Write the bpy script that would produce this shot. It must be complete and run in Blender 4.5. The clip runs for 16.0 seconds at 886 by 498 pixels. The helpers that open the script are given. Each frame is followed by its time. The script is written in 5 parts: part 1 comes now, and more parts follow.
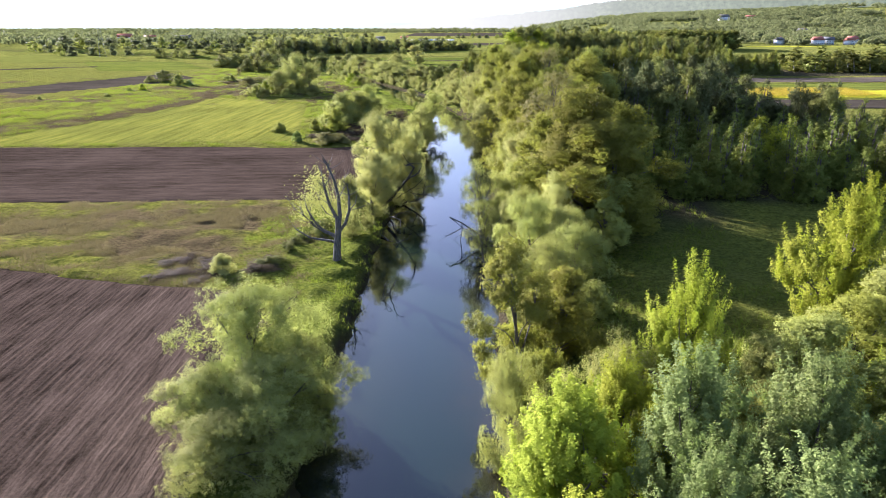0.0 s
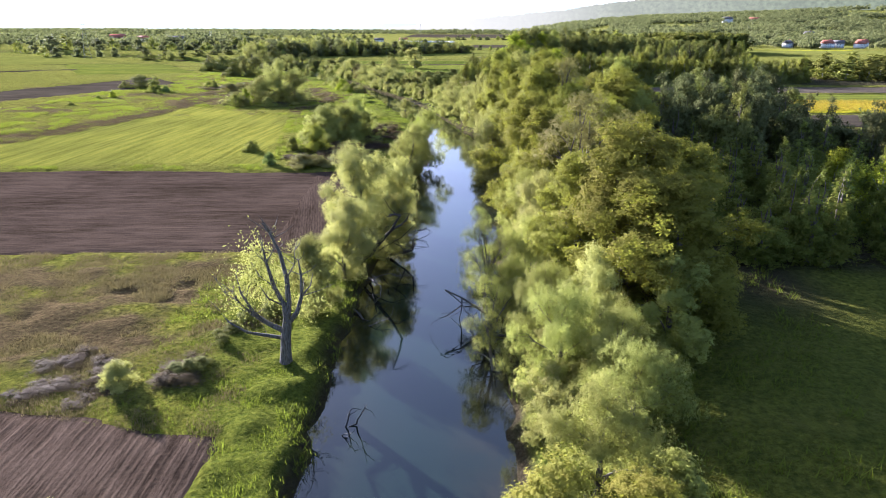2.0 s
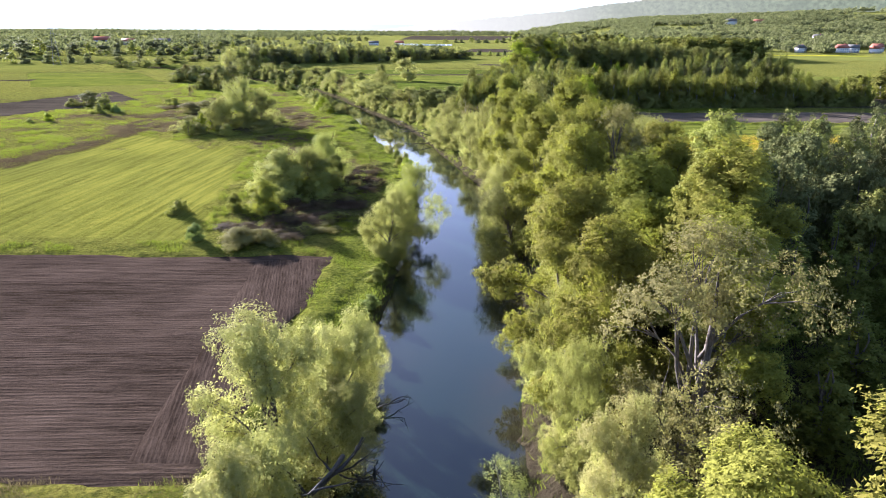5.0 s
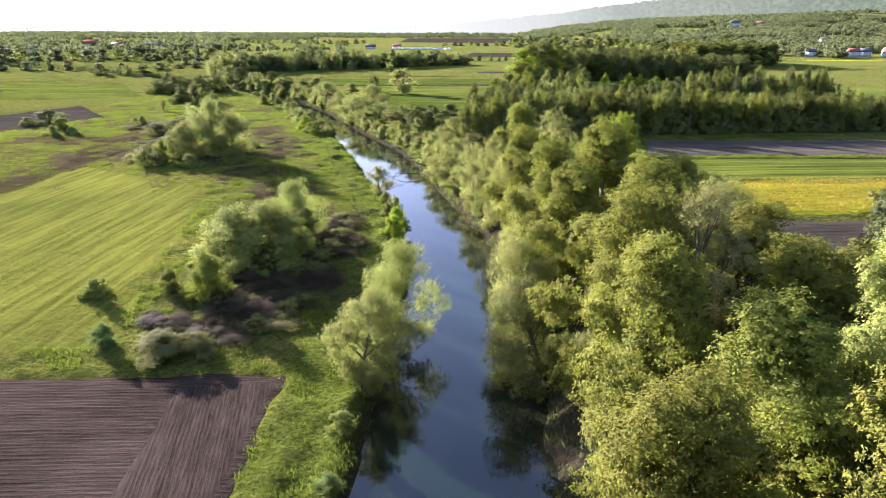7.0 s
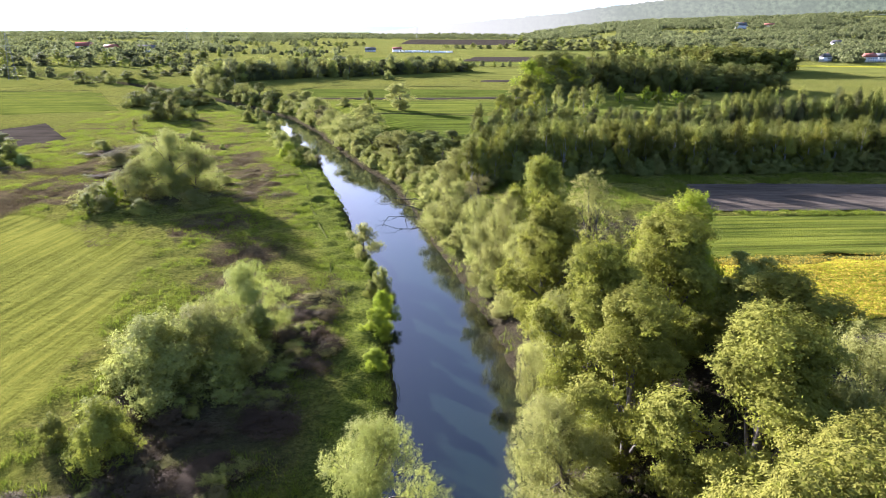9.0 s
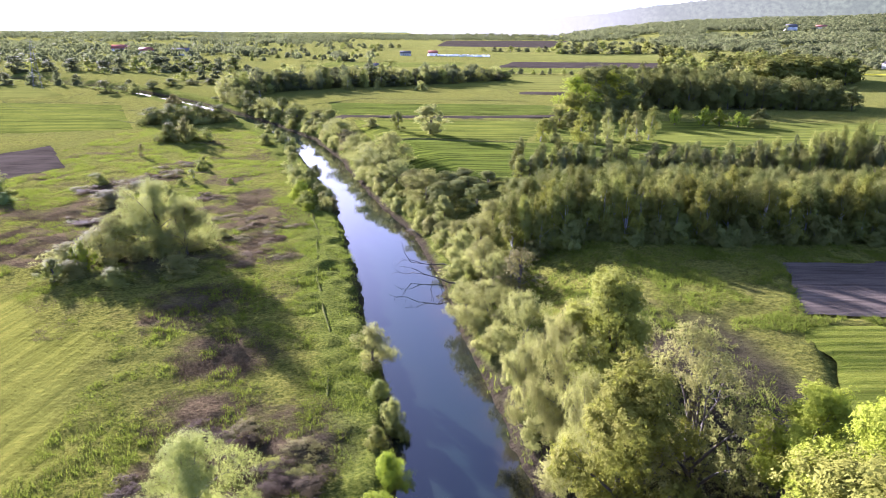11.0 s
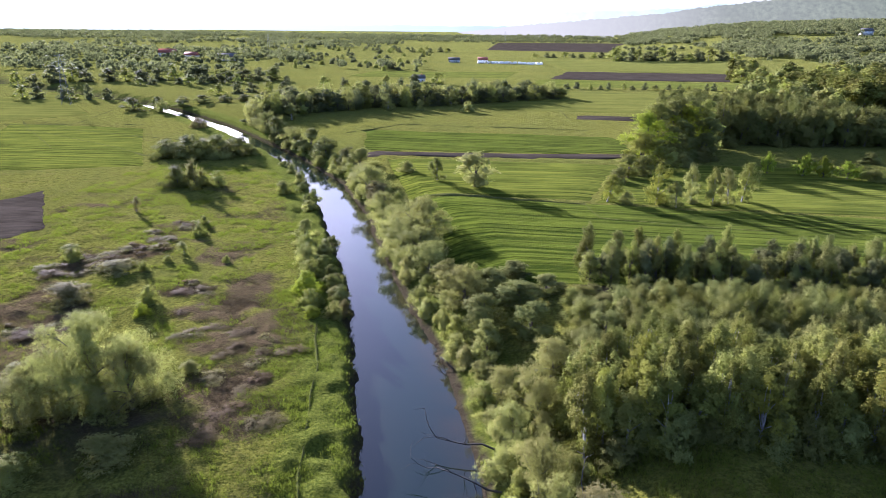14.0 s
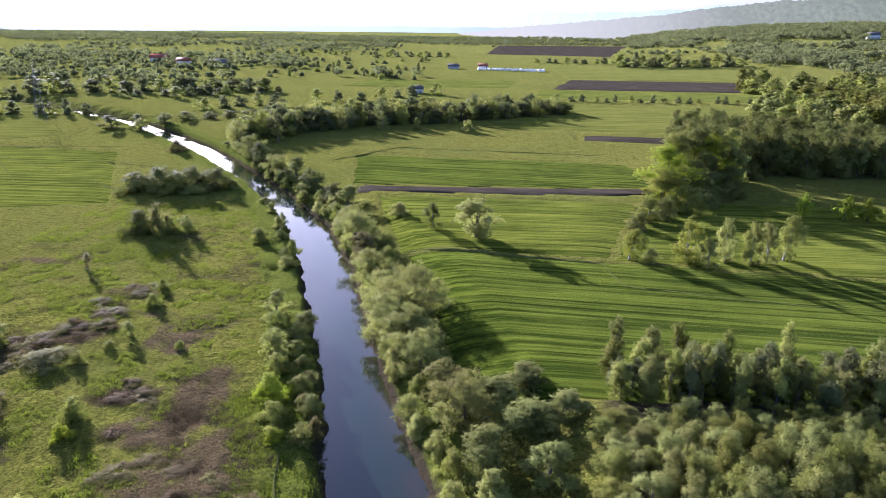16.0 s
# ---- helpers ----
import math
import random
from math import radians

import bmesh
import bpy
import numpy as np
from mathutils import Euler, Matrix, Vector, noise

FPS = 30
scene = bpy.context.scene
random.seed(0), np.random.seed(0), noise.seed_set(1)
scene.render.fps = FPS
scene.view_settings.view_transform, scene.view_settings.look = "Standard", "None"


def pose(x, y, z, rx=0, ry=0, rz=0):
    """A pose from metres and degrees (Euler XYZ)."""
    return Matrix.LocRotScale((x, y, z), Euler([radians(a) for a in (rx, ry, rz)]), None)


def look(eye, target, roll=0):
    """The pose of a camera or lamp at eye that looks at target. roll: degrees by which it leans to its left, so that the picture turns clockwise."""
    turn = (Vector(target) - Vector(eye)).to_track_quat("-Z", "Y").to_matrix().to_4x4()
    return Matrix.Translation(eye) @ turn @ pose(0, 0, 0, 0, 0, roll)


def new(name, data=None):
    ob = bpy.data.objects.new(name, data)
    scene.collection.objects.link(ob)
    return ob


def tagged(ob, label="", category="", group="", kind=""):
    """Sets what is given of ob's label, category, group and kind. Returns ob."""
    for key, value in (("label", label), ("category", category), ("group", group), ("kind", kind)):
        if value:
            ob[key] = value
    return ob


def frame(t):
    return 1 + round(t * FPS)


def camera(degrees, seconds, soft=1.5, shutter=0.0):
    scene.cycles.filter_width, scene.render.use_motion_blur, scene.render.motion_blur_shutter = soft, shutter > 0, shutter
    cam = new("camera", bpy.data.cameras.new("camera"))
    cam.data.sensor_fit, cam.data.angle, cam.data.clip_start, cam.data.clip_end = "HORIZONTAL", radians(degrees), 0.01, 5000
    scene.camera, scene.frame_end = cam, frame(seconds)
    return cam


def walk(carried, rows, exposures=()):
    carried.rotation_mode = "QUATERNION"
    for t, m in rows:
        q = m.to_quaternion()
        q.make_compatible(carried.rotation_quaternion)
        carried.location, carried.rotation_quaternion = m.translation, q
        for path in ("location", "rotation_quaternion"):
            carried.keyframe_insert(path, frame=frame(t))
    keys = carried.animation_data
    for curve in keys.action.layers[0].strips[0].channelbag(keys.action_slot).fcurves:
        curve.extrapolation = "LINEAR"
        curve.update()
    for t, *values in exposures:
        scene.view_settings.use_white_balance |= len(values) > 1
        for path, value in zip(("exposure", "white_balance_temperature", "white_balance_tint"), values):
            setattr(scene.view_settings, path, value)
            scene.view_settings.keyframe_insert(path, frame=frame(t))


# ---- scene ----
cam = camera(66.7, 16.0, soft=0.9)
METRES, EYE, TILT, LEAN, TURN = 220.0, 26.6, -18.5, 0.0, 0.0
ROWS = [
    (0.0, 0.0, 0.0, 0.0, -0.0, 0.0, 0.0),
    (0.5, 0.0007, 0.0264, 0.0091, -0.01, 0.04, -0.09),
    (1.0, 0.0014, 0.0519, 0.0174, -0.03, 0.05, -0.15),
    (1.5, 0.0021, 0.0773, 0.0263, -0.04, 0.06, -0.19),
    (2.0, 0.0027, 0.103, 0.0368, -0.05, 0.08, -0.2),
    (2.5, 0.0034, 0.1291, 0.0478, -0.08, 0.08, -0.18),
    (3.0, 0.0041, 0.1566, 0.0593, -0.09, 0.08, -0.2),
    (3.5, 0.0046, 0.1849, 0.0715, -0.13, 0.07, -0.21),
    (4.0, 0.0051, 0.2136, 0.0838, -0.18, 0.06, -0.25),
    (6.5, 0.0071, 0.3603, 0.1463, -0.32, 0.2, -0.14),
    (7.0, 0.0075, 0.3887, 0.1601, -0.31, 0.19, -0.15),
    (7.5, 0.008, 0.4174, 0.1741, -0.29, 0.18, -0.18),
    (8.0, 0.0083, 0.4458, 0.1885, -0.27, 0.18, -0.2),
    (8.5, 0.0088, 0.4744, 0.2028, -0.23, 0.16, -0.21),
    (9.0, 0.0091, 0.503, 0.2171, -0.21, 0.15, -0.31),
    (11.5, 0.0091, 0.6422, 0.2969, 3.64, -0.04, -1.67),
    (12.0, 0.008, 0.6701, 0.3134, 4.6, -0.1, -2.05),
    (12.5, 0.0067, 0.6975, 0.3299, 5.52, -0.15, -2.37),
    (13.0, 0.0051, 0.7249, 0.3466, 6.11, -0.21, -2.56),
    (13.5, 0.0025, 0.7526, 0.3638, 6.47, -0.26, -2.75),
    (14.0, 0.0, 0.7797, 0.3814, 6.51, -0.3, -2.82),
    (14.5, -0.0029, 0.8066, 0.3989, 6.52, -0.34, -2.87),
    (15.0, -0.0061, 0.8338, 0.4163, 6.52, -0.35, -2.93),
    (15.5, -0.0096, 0.8608, 0.4337, 6.47, -0.36, -2.94),
    (16.0, -0.0127, 0.8881, 0.451, 6.46, -0.34, -2.9),
]
EXPOSURES = [(0.0, 2.82, 5230, 25), (8.6, 2.75, 5200, 25), (11.2, 3.0, 5000, 42), (12.0, 2.93, 5000, 38), (12.5, 2.85, 5050, 34), (13.0, 2.47, 5000, 32), (14.0, 2.51, 5000, 32), (16.0, 2.41, 5000, 31)]
walk(cam, [(t, pose(0, 0, EYE, TILT, LEAN, TURN) @ pose(METRES * x, METRES * y, METRES * z, 90 + pitch, roll, yaw)) for t, x, y, z, yaw, pitch, roll in ROWS], EXPOSURES)

# ---- sky and sun: a low evening sun ahead of the flight, a little to one side ----
SUN_UP, SUN_TURN = radians(13.8), radians(-41)
world = bpy.data.worlds.new("sky")
scene.world = world
world.use_nodes = True
sky = world.node_tree.nodes.new("ShaderNodeTexSky")
sky.sky_type, sky.sun_disc = "NISHITA", False
sky.sun_elevation, sky.sun_rotation = SUN_UP, SUN_TURN
sky.altitude, sky.air_density, sky.dust_density, sky.ozone_density = 250, 0.65, 2.6, 1.2
world.node_tree.nodes["Background"].inputs["Strength"].default_value = 0.055
# thin veils of high cloud
veil = world.node_tree.nodes.new("ShaderNodeTexNoise")
veil.inputs["Scale"].default_value, veil.inputs["Detail"].default_value, veil.inputs["Roughness"].default_value = 3.2, 5.0, 0.6
thin = world.node_tree.nodes.new("ShaderNodeMapRange")
for slot, value in ((1, 0.42), (2, 0.72), (3, 0.06), (4, 0.5)):
    thin.inputs[slot].default_value = value
cloudy = world.node_tree.nodes.new("ShaderNodeMix")
cloudy.data_type = "RGBA"
cloudy.inputs[7].default_value = (2.8, 3.6, 3.8, 1)
world.node_tree.links.new(veil.outputs[0], thin.inputs[0])
world.node_tree.links.new(thin.outputs[0], cloudy.inputs[0])
world.node_tree.links.new(sky.outputs[0], cloudy.inputs[6])
world.node_tree.links.new(cloudy.outputs[2], world.node_tree.nodes["Background"].inputs["Color"])
sun = new("sun", bpy.data.lights.new("sun", "SUN"))
sun.data.energy, sun.data.angle, sun.data.color = 5.0, radians(0.6), (1.0, 0.90, 0.74)
SUN_AT = Vector((math.sin(SUN_TURN) * math.cos(SUN_UP), math.cos(SUN_TURN) * math.cos(SUN_UP), math.sin(SUN_UP)))
sun.matrix_world = look(SUN_AT * 500, (0, 0, 0))


# ---- materials ----
def material(name):
    m = bpy.data.materials.new(name)
    m.use_nodes = True
    return m, m.node_tree, m.node_tree.nodes["Principled BSDF"]


def node(tree, kind, inputs=(), **settings):
    n = tree.nodes.new(kind)
    for key, value in settings.items():
        if key == "operation":
            n.operation = value
        elif key == "data_type":
            n.data_type = value
        elif key == "attribute_name":
            n.attribute_name = value
        elif key == "wave_type":
            n.wave_type = value
        elif key == "bands_direction":
            n.bands_direction = value
    for key, value in dict(inputs).items():
        if isinstance(value, bpy.types.NodeSocket):
            tree.links.new(value, n.inputs[key])
        else:
            n.inputs[key].default_value = value
    return n


def rgb(c):
    return (*c, 1.0)


def mix(tree, fac, a, b):
    """Mix of two colours or colour sockets."""
    n = tree.nodes.new("ShaderNodeMix")
    n.data_type = "RGBA"
    for key, value in ((0, fac), (6, a), (7, b)):
        if isinstance(value, bpy.types.NodeSocket):
            tree.links.new(value, n.inputs[key])
        elif key:
            n.inputs[key].default_value = rgb(value)
        else:
            n.inputs[key].default_value = value
    return n.outputs[2]


def spread(tree, value, low, high, a=0.0, b=1.0):
    return node(tree, "ShaderNodeMapRange", {0: value, 1: low, 2: high, 3: a, 4: b}).outputs[0]


def grain(tree, where, scale, detail=4.0, rough=0.6):
    return node(tree, "ShaderNodeTexNoise", {"Vector": where, "Scale": scale, "Detail": detail, "Roughness": rough}).outputs[0]


def bump(tree, bsdf, value, strength, distance):
    b = node(tree, "ShaderNodeBump", {"Strength": strength, "Distance": distance, "Height": value})
    tree.links.new(b.outputs[0], bsdf.inputs["Normal"])


def leaf_material(name, low, high, glow, through_part=0.34):
    """Leaves: each one differs a little, each tree differs a little, and light shines through."""
    m, tree, bsdf = material(name)
    geo = node(tree, "ShaderNodeNewGeometry")
    info = node(tree, "ShaderNodeObjectInfo")
    where = node(tree, "ShaderNodeTexCoord").outputs["Object"]
    c = mix(tree, spread(tree, geo.outputs["Random Per Island"], 0, 1, 0.22, 0.78), low, high)
    patch = spread(tree, grain(tree, where, 0.35, 2.0), 0.35, 0.7)
    c = mix(tree, node(tree, "ShaderNodeMath", {0: patch, 1: 0.45}, operation="MULTIPLY").outputs[0], c, high)
    hue = spread(tree, info.outputs["Random"], 0, 1, 0.456, 0.486)
    val = spread(tree, info.outputs["Random"], 0, 1, 0.72, 1.08)
    c = node(tree, "ShaderNodeHueSaturation", {"Hue": hue, "Saturation": 0.94, "Value": val, "Color": c}).outputs[0]
    tree.links.new(c, bsdf.inputs["Base Color"])
    bsdf.inputs["Roughness"].default_value = 0.7
    bsdf.inputs["Specular IOR Level"].default_value = 0.015
    shine = node(tree, "ShaderNodeBsdfTranslucent", {"Color": mix(tree, 0.6, c, glow)})
    both = node(tree, "ShaderNodeMixShader", {0: 0.8 * through_part, 1: bsdf.outputs[0], 2: shine.outputs[0]})
    tree.links.new(both.outputs[0], tree.nodes["Material Output"].inputs["Surface"])
    return m


def bark_material(name, dark, light, scale=3.0):
    m, tree, bsdf = material(name)
    where = node(tree, "ShaderNodeTexCoord").outputs["Object"]
    stretched = node(tree, "ShaderNodeMapping", {"Vector": where, "Scale": (1, 1, 0.25)}).outputs[0]
    g = grain(tree, stretched, scale * 3, 5)
    tree.links.new(mix(tree, spread(tree, g, 0.35, 0.7), dark, light), bsdf.inputs["Base Color"])
    bsdf.inputs["Roughness"].default_value = 0.9
    bump(tree, bsdf, g, 0.6, 0.05)
    return m


LEAF = {
    "willow": leaf_material("willow_leaf", (0.138, 0.162, 0.033), (0.285, 0.312, 0.076), (0.40, 0.43, 0.09), 0.46),
    "bright_willow": leaf_material("bright_willow_leaf", (0.20, 0.225, 0.055), (0.40, 0.425, 0.13), (0.52, 0.55, 0.12), 0.47),
    "fresh": leaf_material("fresh_willow_leaf", (0.138, 0.172, 0.030), (0.290, 0.330, 0.076), (0.40, 0.45, 0.075), 0.45),
    "maple": leaf_material("maple_leaf", (0.104, 0.128, 0.014), (0.225, 0.252, 0.030), (0.38, 0.42, 0.036), 0.36),
    "lime": leaf_material("lime_leaf", (0.120, 0.190, 0.006), (0.280, 0.365, 0.013), (0.39, 0.50, 0.013)),
    "oak": leaf_material("oak_leaf", (0.12, 0.155, 0.026), (0.26, 0.29, 0.055), (0.33, 0.39, 0.045)),
    "silver": leaf_material("silver_leaf", (0.070, 0.120, 0.022), (0.190, 0.255, 0.074), (0.30, 0.41, 0.075), 0.38),
    "sparse": leaf_material("budding_leaf", (0.115, 0.118, 0.034), (0.24, 0.232, 0.068), (0.34, 0.33, 0.075)),
    "birch": leaf_material("birch_leaf", (0.070, 0.090, 0.012), (0.155, 0.182, 0.026), (0.34, 0.38, 0.04), 0.15),
    "pine": leaf_material("pine_needle", (0.060, 0.078, 0.025), (0.140, 0.158, 0.050), (0.12, 0.155, 0.04), 0.14),
    "larch": leaf_material("larch_needle", (0.065, 0.100, 0.014), (0.175, 0.220, 0.032), (0.22, 0.29, 0.03), 0.32),
    "dark": leaf_material("alder_leaf", (0.085, 0.112, 0.022), (0.195, 0.222, 0.050), (0.26, 0.30, 0.045), 0.2),
    # distant leaves: greyed, with extra light let through, to imitate haze
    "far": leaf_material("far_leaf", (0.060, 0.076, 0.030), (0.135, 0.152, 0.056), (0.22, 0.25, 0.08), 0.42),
    "dry": leaf_material("dry_weed", (0.050, 0.040, 0.020), (0.120, 0.098, 0.046), (0.15, 0.122, 0.05), 0.3),
    "grass": leaf_material("grass_blade", (0.048, 0.080, 0.007), (0.145, 0.188, 0.015), (0.23, 0.30, 0.018), 0.5),
    "scrub": leaf_material("scrub_twig", (0.082, 0.066, 0.021), (0.185, 0.152, 0.050), (0.20, 0.17, 0.05), 0.3),
    "straw": leaf_material("straw_blade", (0.105, 0.098, 0.032), (0.22, 0.190, 0.072), (0.24, 0.21, 0.07), 0.35),
    "rape": leaf_material("rape_flower", (0.22, 0.22, 0.015), (0.56, 0.48, 0.02), (0.55, 0.48, 0.02), 0.3),
}
BARK = bark_material("bark", (0.05, 0.04, 0.03), (0.14, 0.115, 0.09))
BIRCH_BARK = bark_material("birch_bark", (0.10, 0.09, 0.08), (0.45, 0.43, 0.40), 1.5)
DEAD_WOOD = bark_material("dead_wood", (0.040, 0.034, 0.028), (0.165, 0.145, 0.122))
WET_WOOD = bark_material("wet_wood", (0.02, 0.017, 0.014), (0.06, 0.05, 0.042))


SWATH = 84


def meadow_material():
    m, tree, bsdf = material("meadow")
    where = node(tree, "ShaderNodeTexCoord").outputs["Object"]
    fine = grain(tree, where, 2.2, 6, 0.7)
    mid = grain(tree, where, 0.22, 4)
    broad = grain(tree, where, 0.018, 3)
    c = mix(tree, spread(tree, fine, 0.36, 0.64), (0.050, 0.068, 0.005), (0.210, 0.235, 0.018))
    c = mix(tree, spread(tree, mid, 0.5, 0.75, 0, 0.6), c, (0.185, 0.175, 0.030))
    clump = grain(tree, where, 0.7, 4, 0.65)
    c = mix(tree, spread(tree, clump, 0.49, 0.64, 0, 0.8), c, (0.040, 0.058, 0.006))
    mown = node(tree, "ShaderNodeAttribute", attribute_name="mown").outputs["Fac"]
    swath = grain(tree, node(tree, "ShaderNodeMapping", {"Vector": node(tree, "ShaderNodeMapping", {"Vector": where, "Rotation": (0, 0, radians(-SWATH))}).outputs[0], "Scale": (0.06, 1.0, 1.0)}).outputs[0], 0.7, 4, 0.65)
    c = mix(tree, mown, c, mix(tree, spread(tree, node(tree, "ShaderNodeMath", {0: swath, 1: spread(tree, fine, 0, 1, -0.12, 0.12)}, operation="ADD").outputs[0], 0.36, 0.62), (0.095, 0.124, 0.006), (0.215, 0.250, 0.016)))
    c = mix(tree, spread(tree, broad, 0.45, 0.65, 0, 0.5), c, (0.080, 0.108, 0.013))
    lush = node(tree, "ShaderNodeAttribute", attribute_name="lush").outputs["Fac"]
    dry = node(tree, "ShaderNodeAttribute", attribute_name="dry").outputs["Fac"]
    wood = node(tree, "ShaderNodeAttribute", attribute_name="litter").outputs["Fac"]
    c = mix(tree, lush, c, mix(tree, spread(tree, fine, 0.35, 0.7), (0.036, 0.066, 0.004), (0.145, 0.195, 0.010)))
    dead = mix(tree, spread(tree, fine, 0.3, 0.7), (0.052, 0.042, 0.017), (0.150, 0.120, 0.047))
    ragged = spread(tree, node(tree, "ShaderNodeMath", {0: dry, 1: spread(tree, mid, 0.3, 0.7, -0.35, 0.35)}, operation="ADD").outputs[0], 0.3, 0.75)
    c = mix(tree, ragged, c, dead)
    # woodland litter, bank mud and painted bush shade share this dark brown
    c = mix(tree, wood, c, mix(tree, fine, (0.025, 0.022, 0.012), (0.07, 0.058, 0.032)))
    c = node(tree, "ShaderNodeHueSaturation", {"Hue": 0.472, "Saturation": 0.92, "Value": 0.82, "Color": c}).outputs[0]
    tree.links.new(c, bsdf.inputs["Base Color"])
    bsdf.inputs["Roughness"].default_value = 0.9
    bsdf.inputs["Specular IOR Level"].default_value = 0.0
    bsdf.inputs["Sheen Weight"].default_value, bsdf.inputs["Sheen Roughness"].default_value = 0.095, 0.3
    bsdf.inputs["Sheen Tint"].default_value = (0.66, 0.69, 0.24, 1)
    bump(tree, bsdf, node(tree, "ShaderNodeMath", {0: fine, 1: node(tree, "ShaderNodeMath", {0: mid, 1: clump}, operation="ADD").outputs[0]}, operation="ADD").outputs[0], 1.0, 0.75)
    return m


def row_material(name, low, high, spacing, angle, wobble, relief, speck=None, speck_share=0.0, rough=0.95, drill=1.0, lines=0.0):
    """Ground worked in rows: furrows, swaths or drill rows at a spacing in metres, along a direction in degrees."""
    m, tree, bsdf = material(name)
    where = node(tree, "ShaderNodeTexCoord").outputs["Object"]
    turned = node(tree, "ShaderNodeMapping", {"Vector": where, "Rotation": (0, 0, radians(angle))}).outputs[0]
    wave = node(tree, "ShaderNodeTexWave", {"Vector": turned, "Scale": 0.314 / spacing, "Distortion": wobble, "Detail": 3.0, "Detail Scale": 0.6}, wave_type="BANDS", bands_direction="Y").outputs[1]
    wide = node(tree, "ShaderNodeTexWave", {"Vector": turned, "Scale": 0.314 / (spacing * 6.3), "Distortion": wobble * 1.5, "Detail": 2.0, "Detail Scale": 0.3}, wave_type="BANDS", bands_direction="Y").outputs[1]
    long = node(tree, "ShaderNodeMapping", {"Vector": turned, "Scale": (0.12 if drill else 0.03, 1.0, 1.0)}).outputs[0]
    streak = grain(tree, long, 1.3 / spacing, 4)
    clod = grain(tree, where, 3.5, 6, 0.7)
    broad = grain(tree, where, 0.06, 3)
    f = node(tree, "ShaderNodeMath", {0: spread(tree, wave, 0.45, 0.95, 0, 0.15 * drill), 1: spread(tree, streak, 0.3, 0.7, 0, 0.62) if drill else spread(tree, streak, 0.36, 0.64, -0.1, 0.85)}, operation="ADD").outputs[0]
    f = node(tree, "ShaderNodeMath", {0: f, 1: spread(tree, clod, 0.3, 0.7, -0.1, 0.3)}, operation="ADD").outputs[0]
    f = node(tree, "ShaderNodeMath", {0: f, 1: spread(tree, wide, 0, 1, -0.08, 0.08)}, operation="ADD").outputs[0]
    f = node(tree, "ShaderNodeMath", {0: f, 1: spread(tree, broad, 0.35, 0.65, -0.2, 0.2)}, operation="ADD").outputs[0]
    c = mix(tree, f, low, high)
    if lines:
        # thin dark lines painted in for the shadows beside swath ridges
        thin = node(tree, "ShaderNodeTexWave", {"Vector": turned, "Scale": 0.314 / lines, "Distortion": 1.6, "Detail": 3.0, "Detail Scale": 0.12}, wave_type="BANDS", bands_direction="Y").outputs[1]
        patchy = spread(tree, grain(tree, node(tree, "ShaderNodeMapping", {"Vector": turned, "Scale": (0.1, 1.0, 1.0)}).outputs[0], 0.16, 3), 0.36, 0.6)
        mark = node(tree, "ShaderNodeMath", {0: spread(tree, thin, 0.84, 1.0, 0, 0.85), 1: patchy}, operation="MULTIPLY").outputs[0]
        c = mix(tree, mark, c, tuple(0.45 * v for v in low))
    if speck:
        spots = grain(tree, where, 1.1, 5, 0.75)
        c = mix(tree, spread(tree, spots, 0.62 - speck_share, 0.66), c, speck)
    if not drill:
        c = node(tree, "ShaderNodeHueSaturation", {"Hue": 0.489, "Saturation": 0.97, "Value": 0.75, "Color": c}).outputs[0]
    tree.links.new(c, bsdf.inputs["Base Color"])
    bsdf.inputs["Roughness"].default_value = rough
    bsdf.inputs["Specular IOR Level"].default_value = 0.0
    if not drill:
        bsdf.inputs["Sheen Weight"].default_value, bsdf.inputs["Sheen Roughness"].default_value = 0.05, 0.3
        bsdf.inputs["Sheen Tint"].default_value = (0.66, 0.69, 0.24, 1)
    h = node(tree, "ShaderNodeMath", {0: node(tree, "ShaderNodeMath", {0: spread(tree, wave, 0.45, 0.95, 0, 0.28 * drill), 1: spread(tree, streak, 0, 1, 0, 1.6)}, operation="ADD").outputs[0], 1: spread(tree, clod, 0, 1, 0, 1.2)}, operation="ADD").outputs[0]
    bump(tree, bsdf, h, 1.0, relief)
    return m


MEADOW = meadow_material()
PLOUGH_SLANT = row_material("ploughed_soil_slant", (0.014, 0.0098, 0.0070), (0.086, 0.0625, 0.0450), 0.55, 90, 3.0, 0.06)
PLOUGH = row_material("ploughed_soil", (0.021, 0.0150, 0.0107), (0.076, 0.0550, 0.0400), 0.5, -2, 1.6, 0.05)
PLOUGH_HEAD = row_material("ploughed_headland", (0.022, 0.0155, 0.0112), (0.075, 0.0545, 0.0400), 0.36, 80, 2.2, 0.03)
SOIL_FAR = row_material("harrowed_soil", (0.028, 0.023, 0.016), (0.074, 0.061, 0.044), 1.2, -3, 1.6, 0.06)
SOIL_PALE = row_material("pale_harrowed_soil", (0.050, 0.040, 0.029), (0.125, 0.102, 0.076), 1.0, -3, 2.0, 0.06)
MOWN = row_material("mown_grass", (0.024, 0.044, 0.003), (0.108, 0.148, 0.010), 1.9, 3, 2.0, 0.22, drill=0.0, lines=3.4)
CROP = row_material("green_crop", (0.040, 0.062, 0.004), (0.150, 0.180, 0.014), 1.6, -3, 3.0, 0.14, drill=0.0, lines=4.0)
PALE_CROP = row_material("pale_grass", (0.072, 0.088, 0.010), (0.150, 0.160, 0.021), 3.0, -5, 4.0, 0.16, drill=0.0)
RAPE = row_material("rape_field", (0.16, 0.19, 0.015), (0.48, 0.42, 0.02), 1.4, -3, 3.0, 0.25)


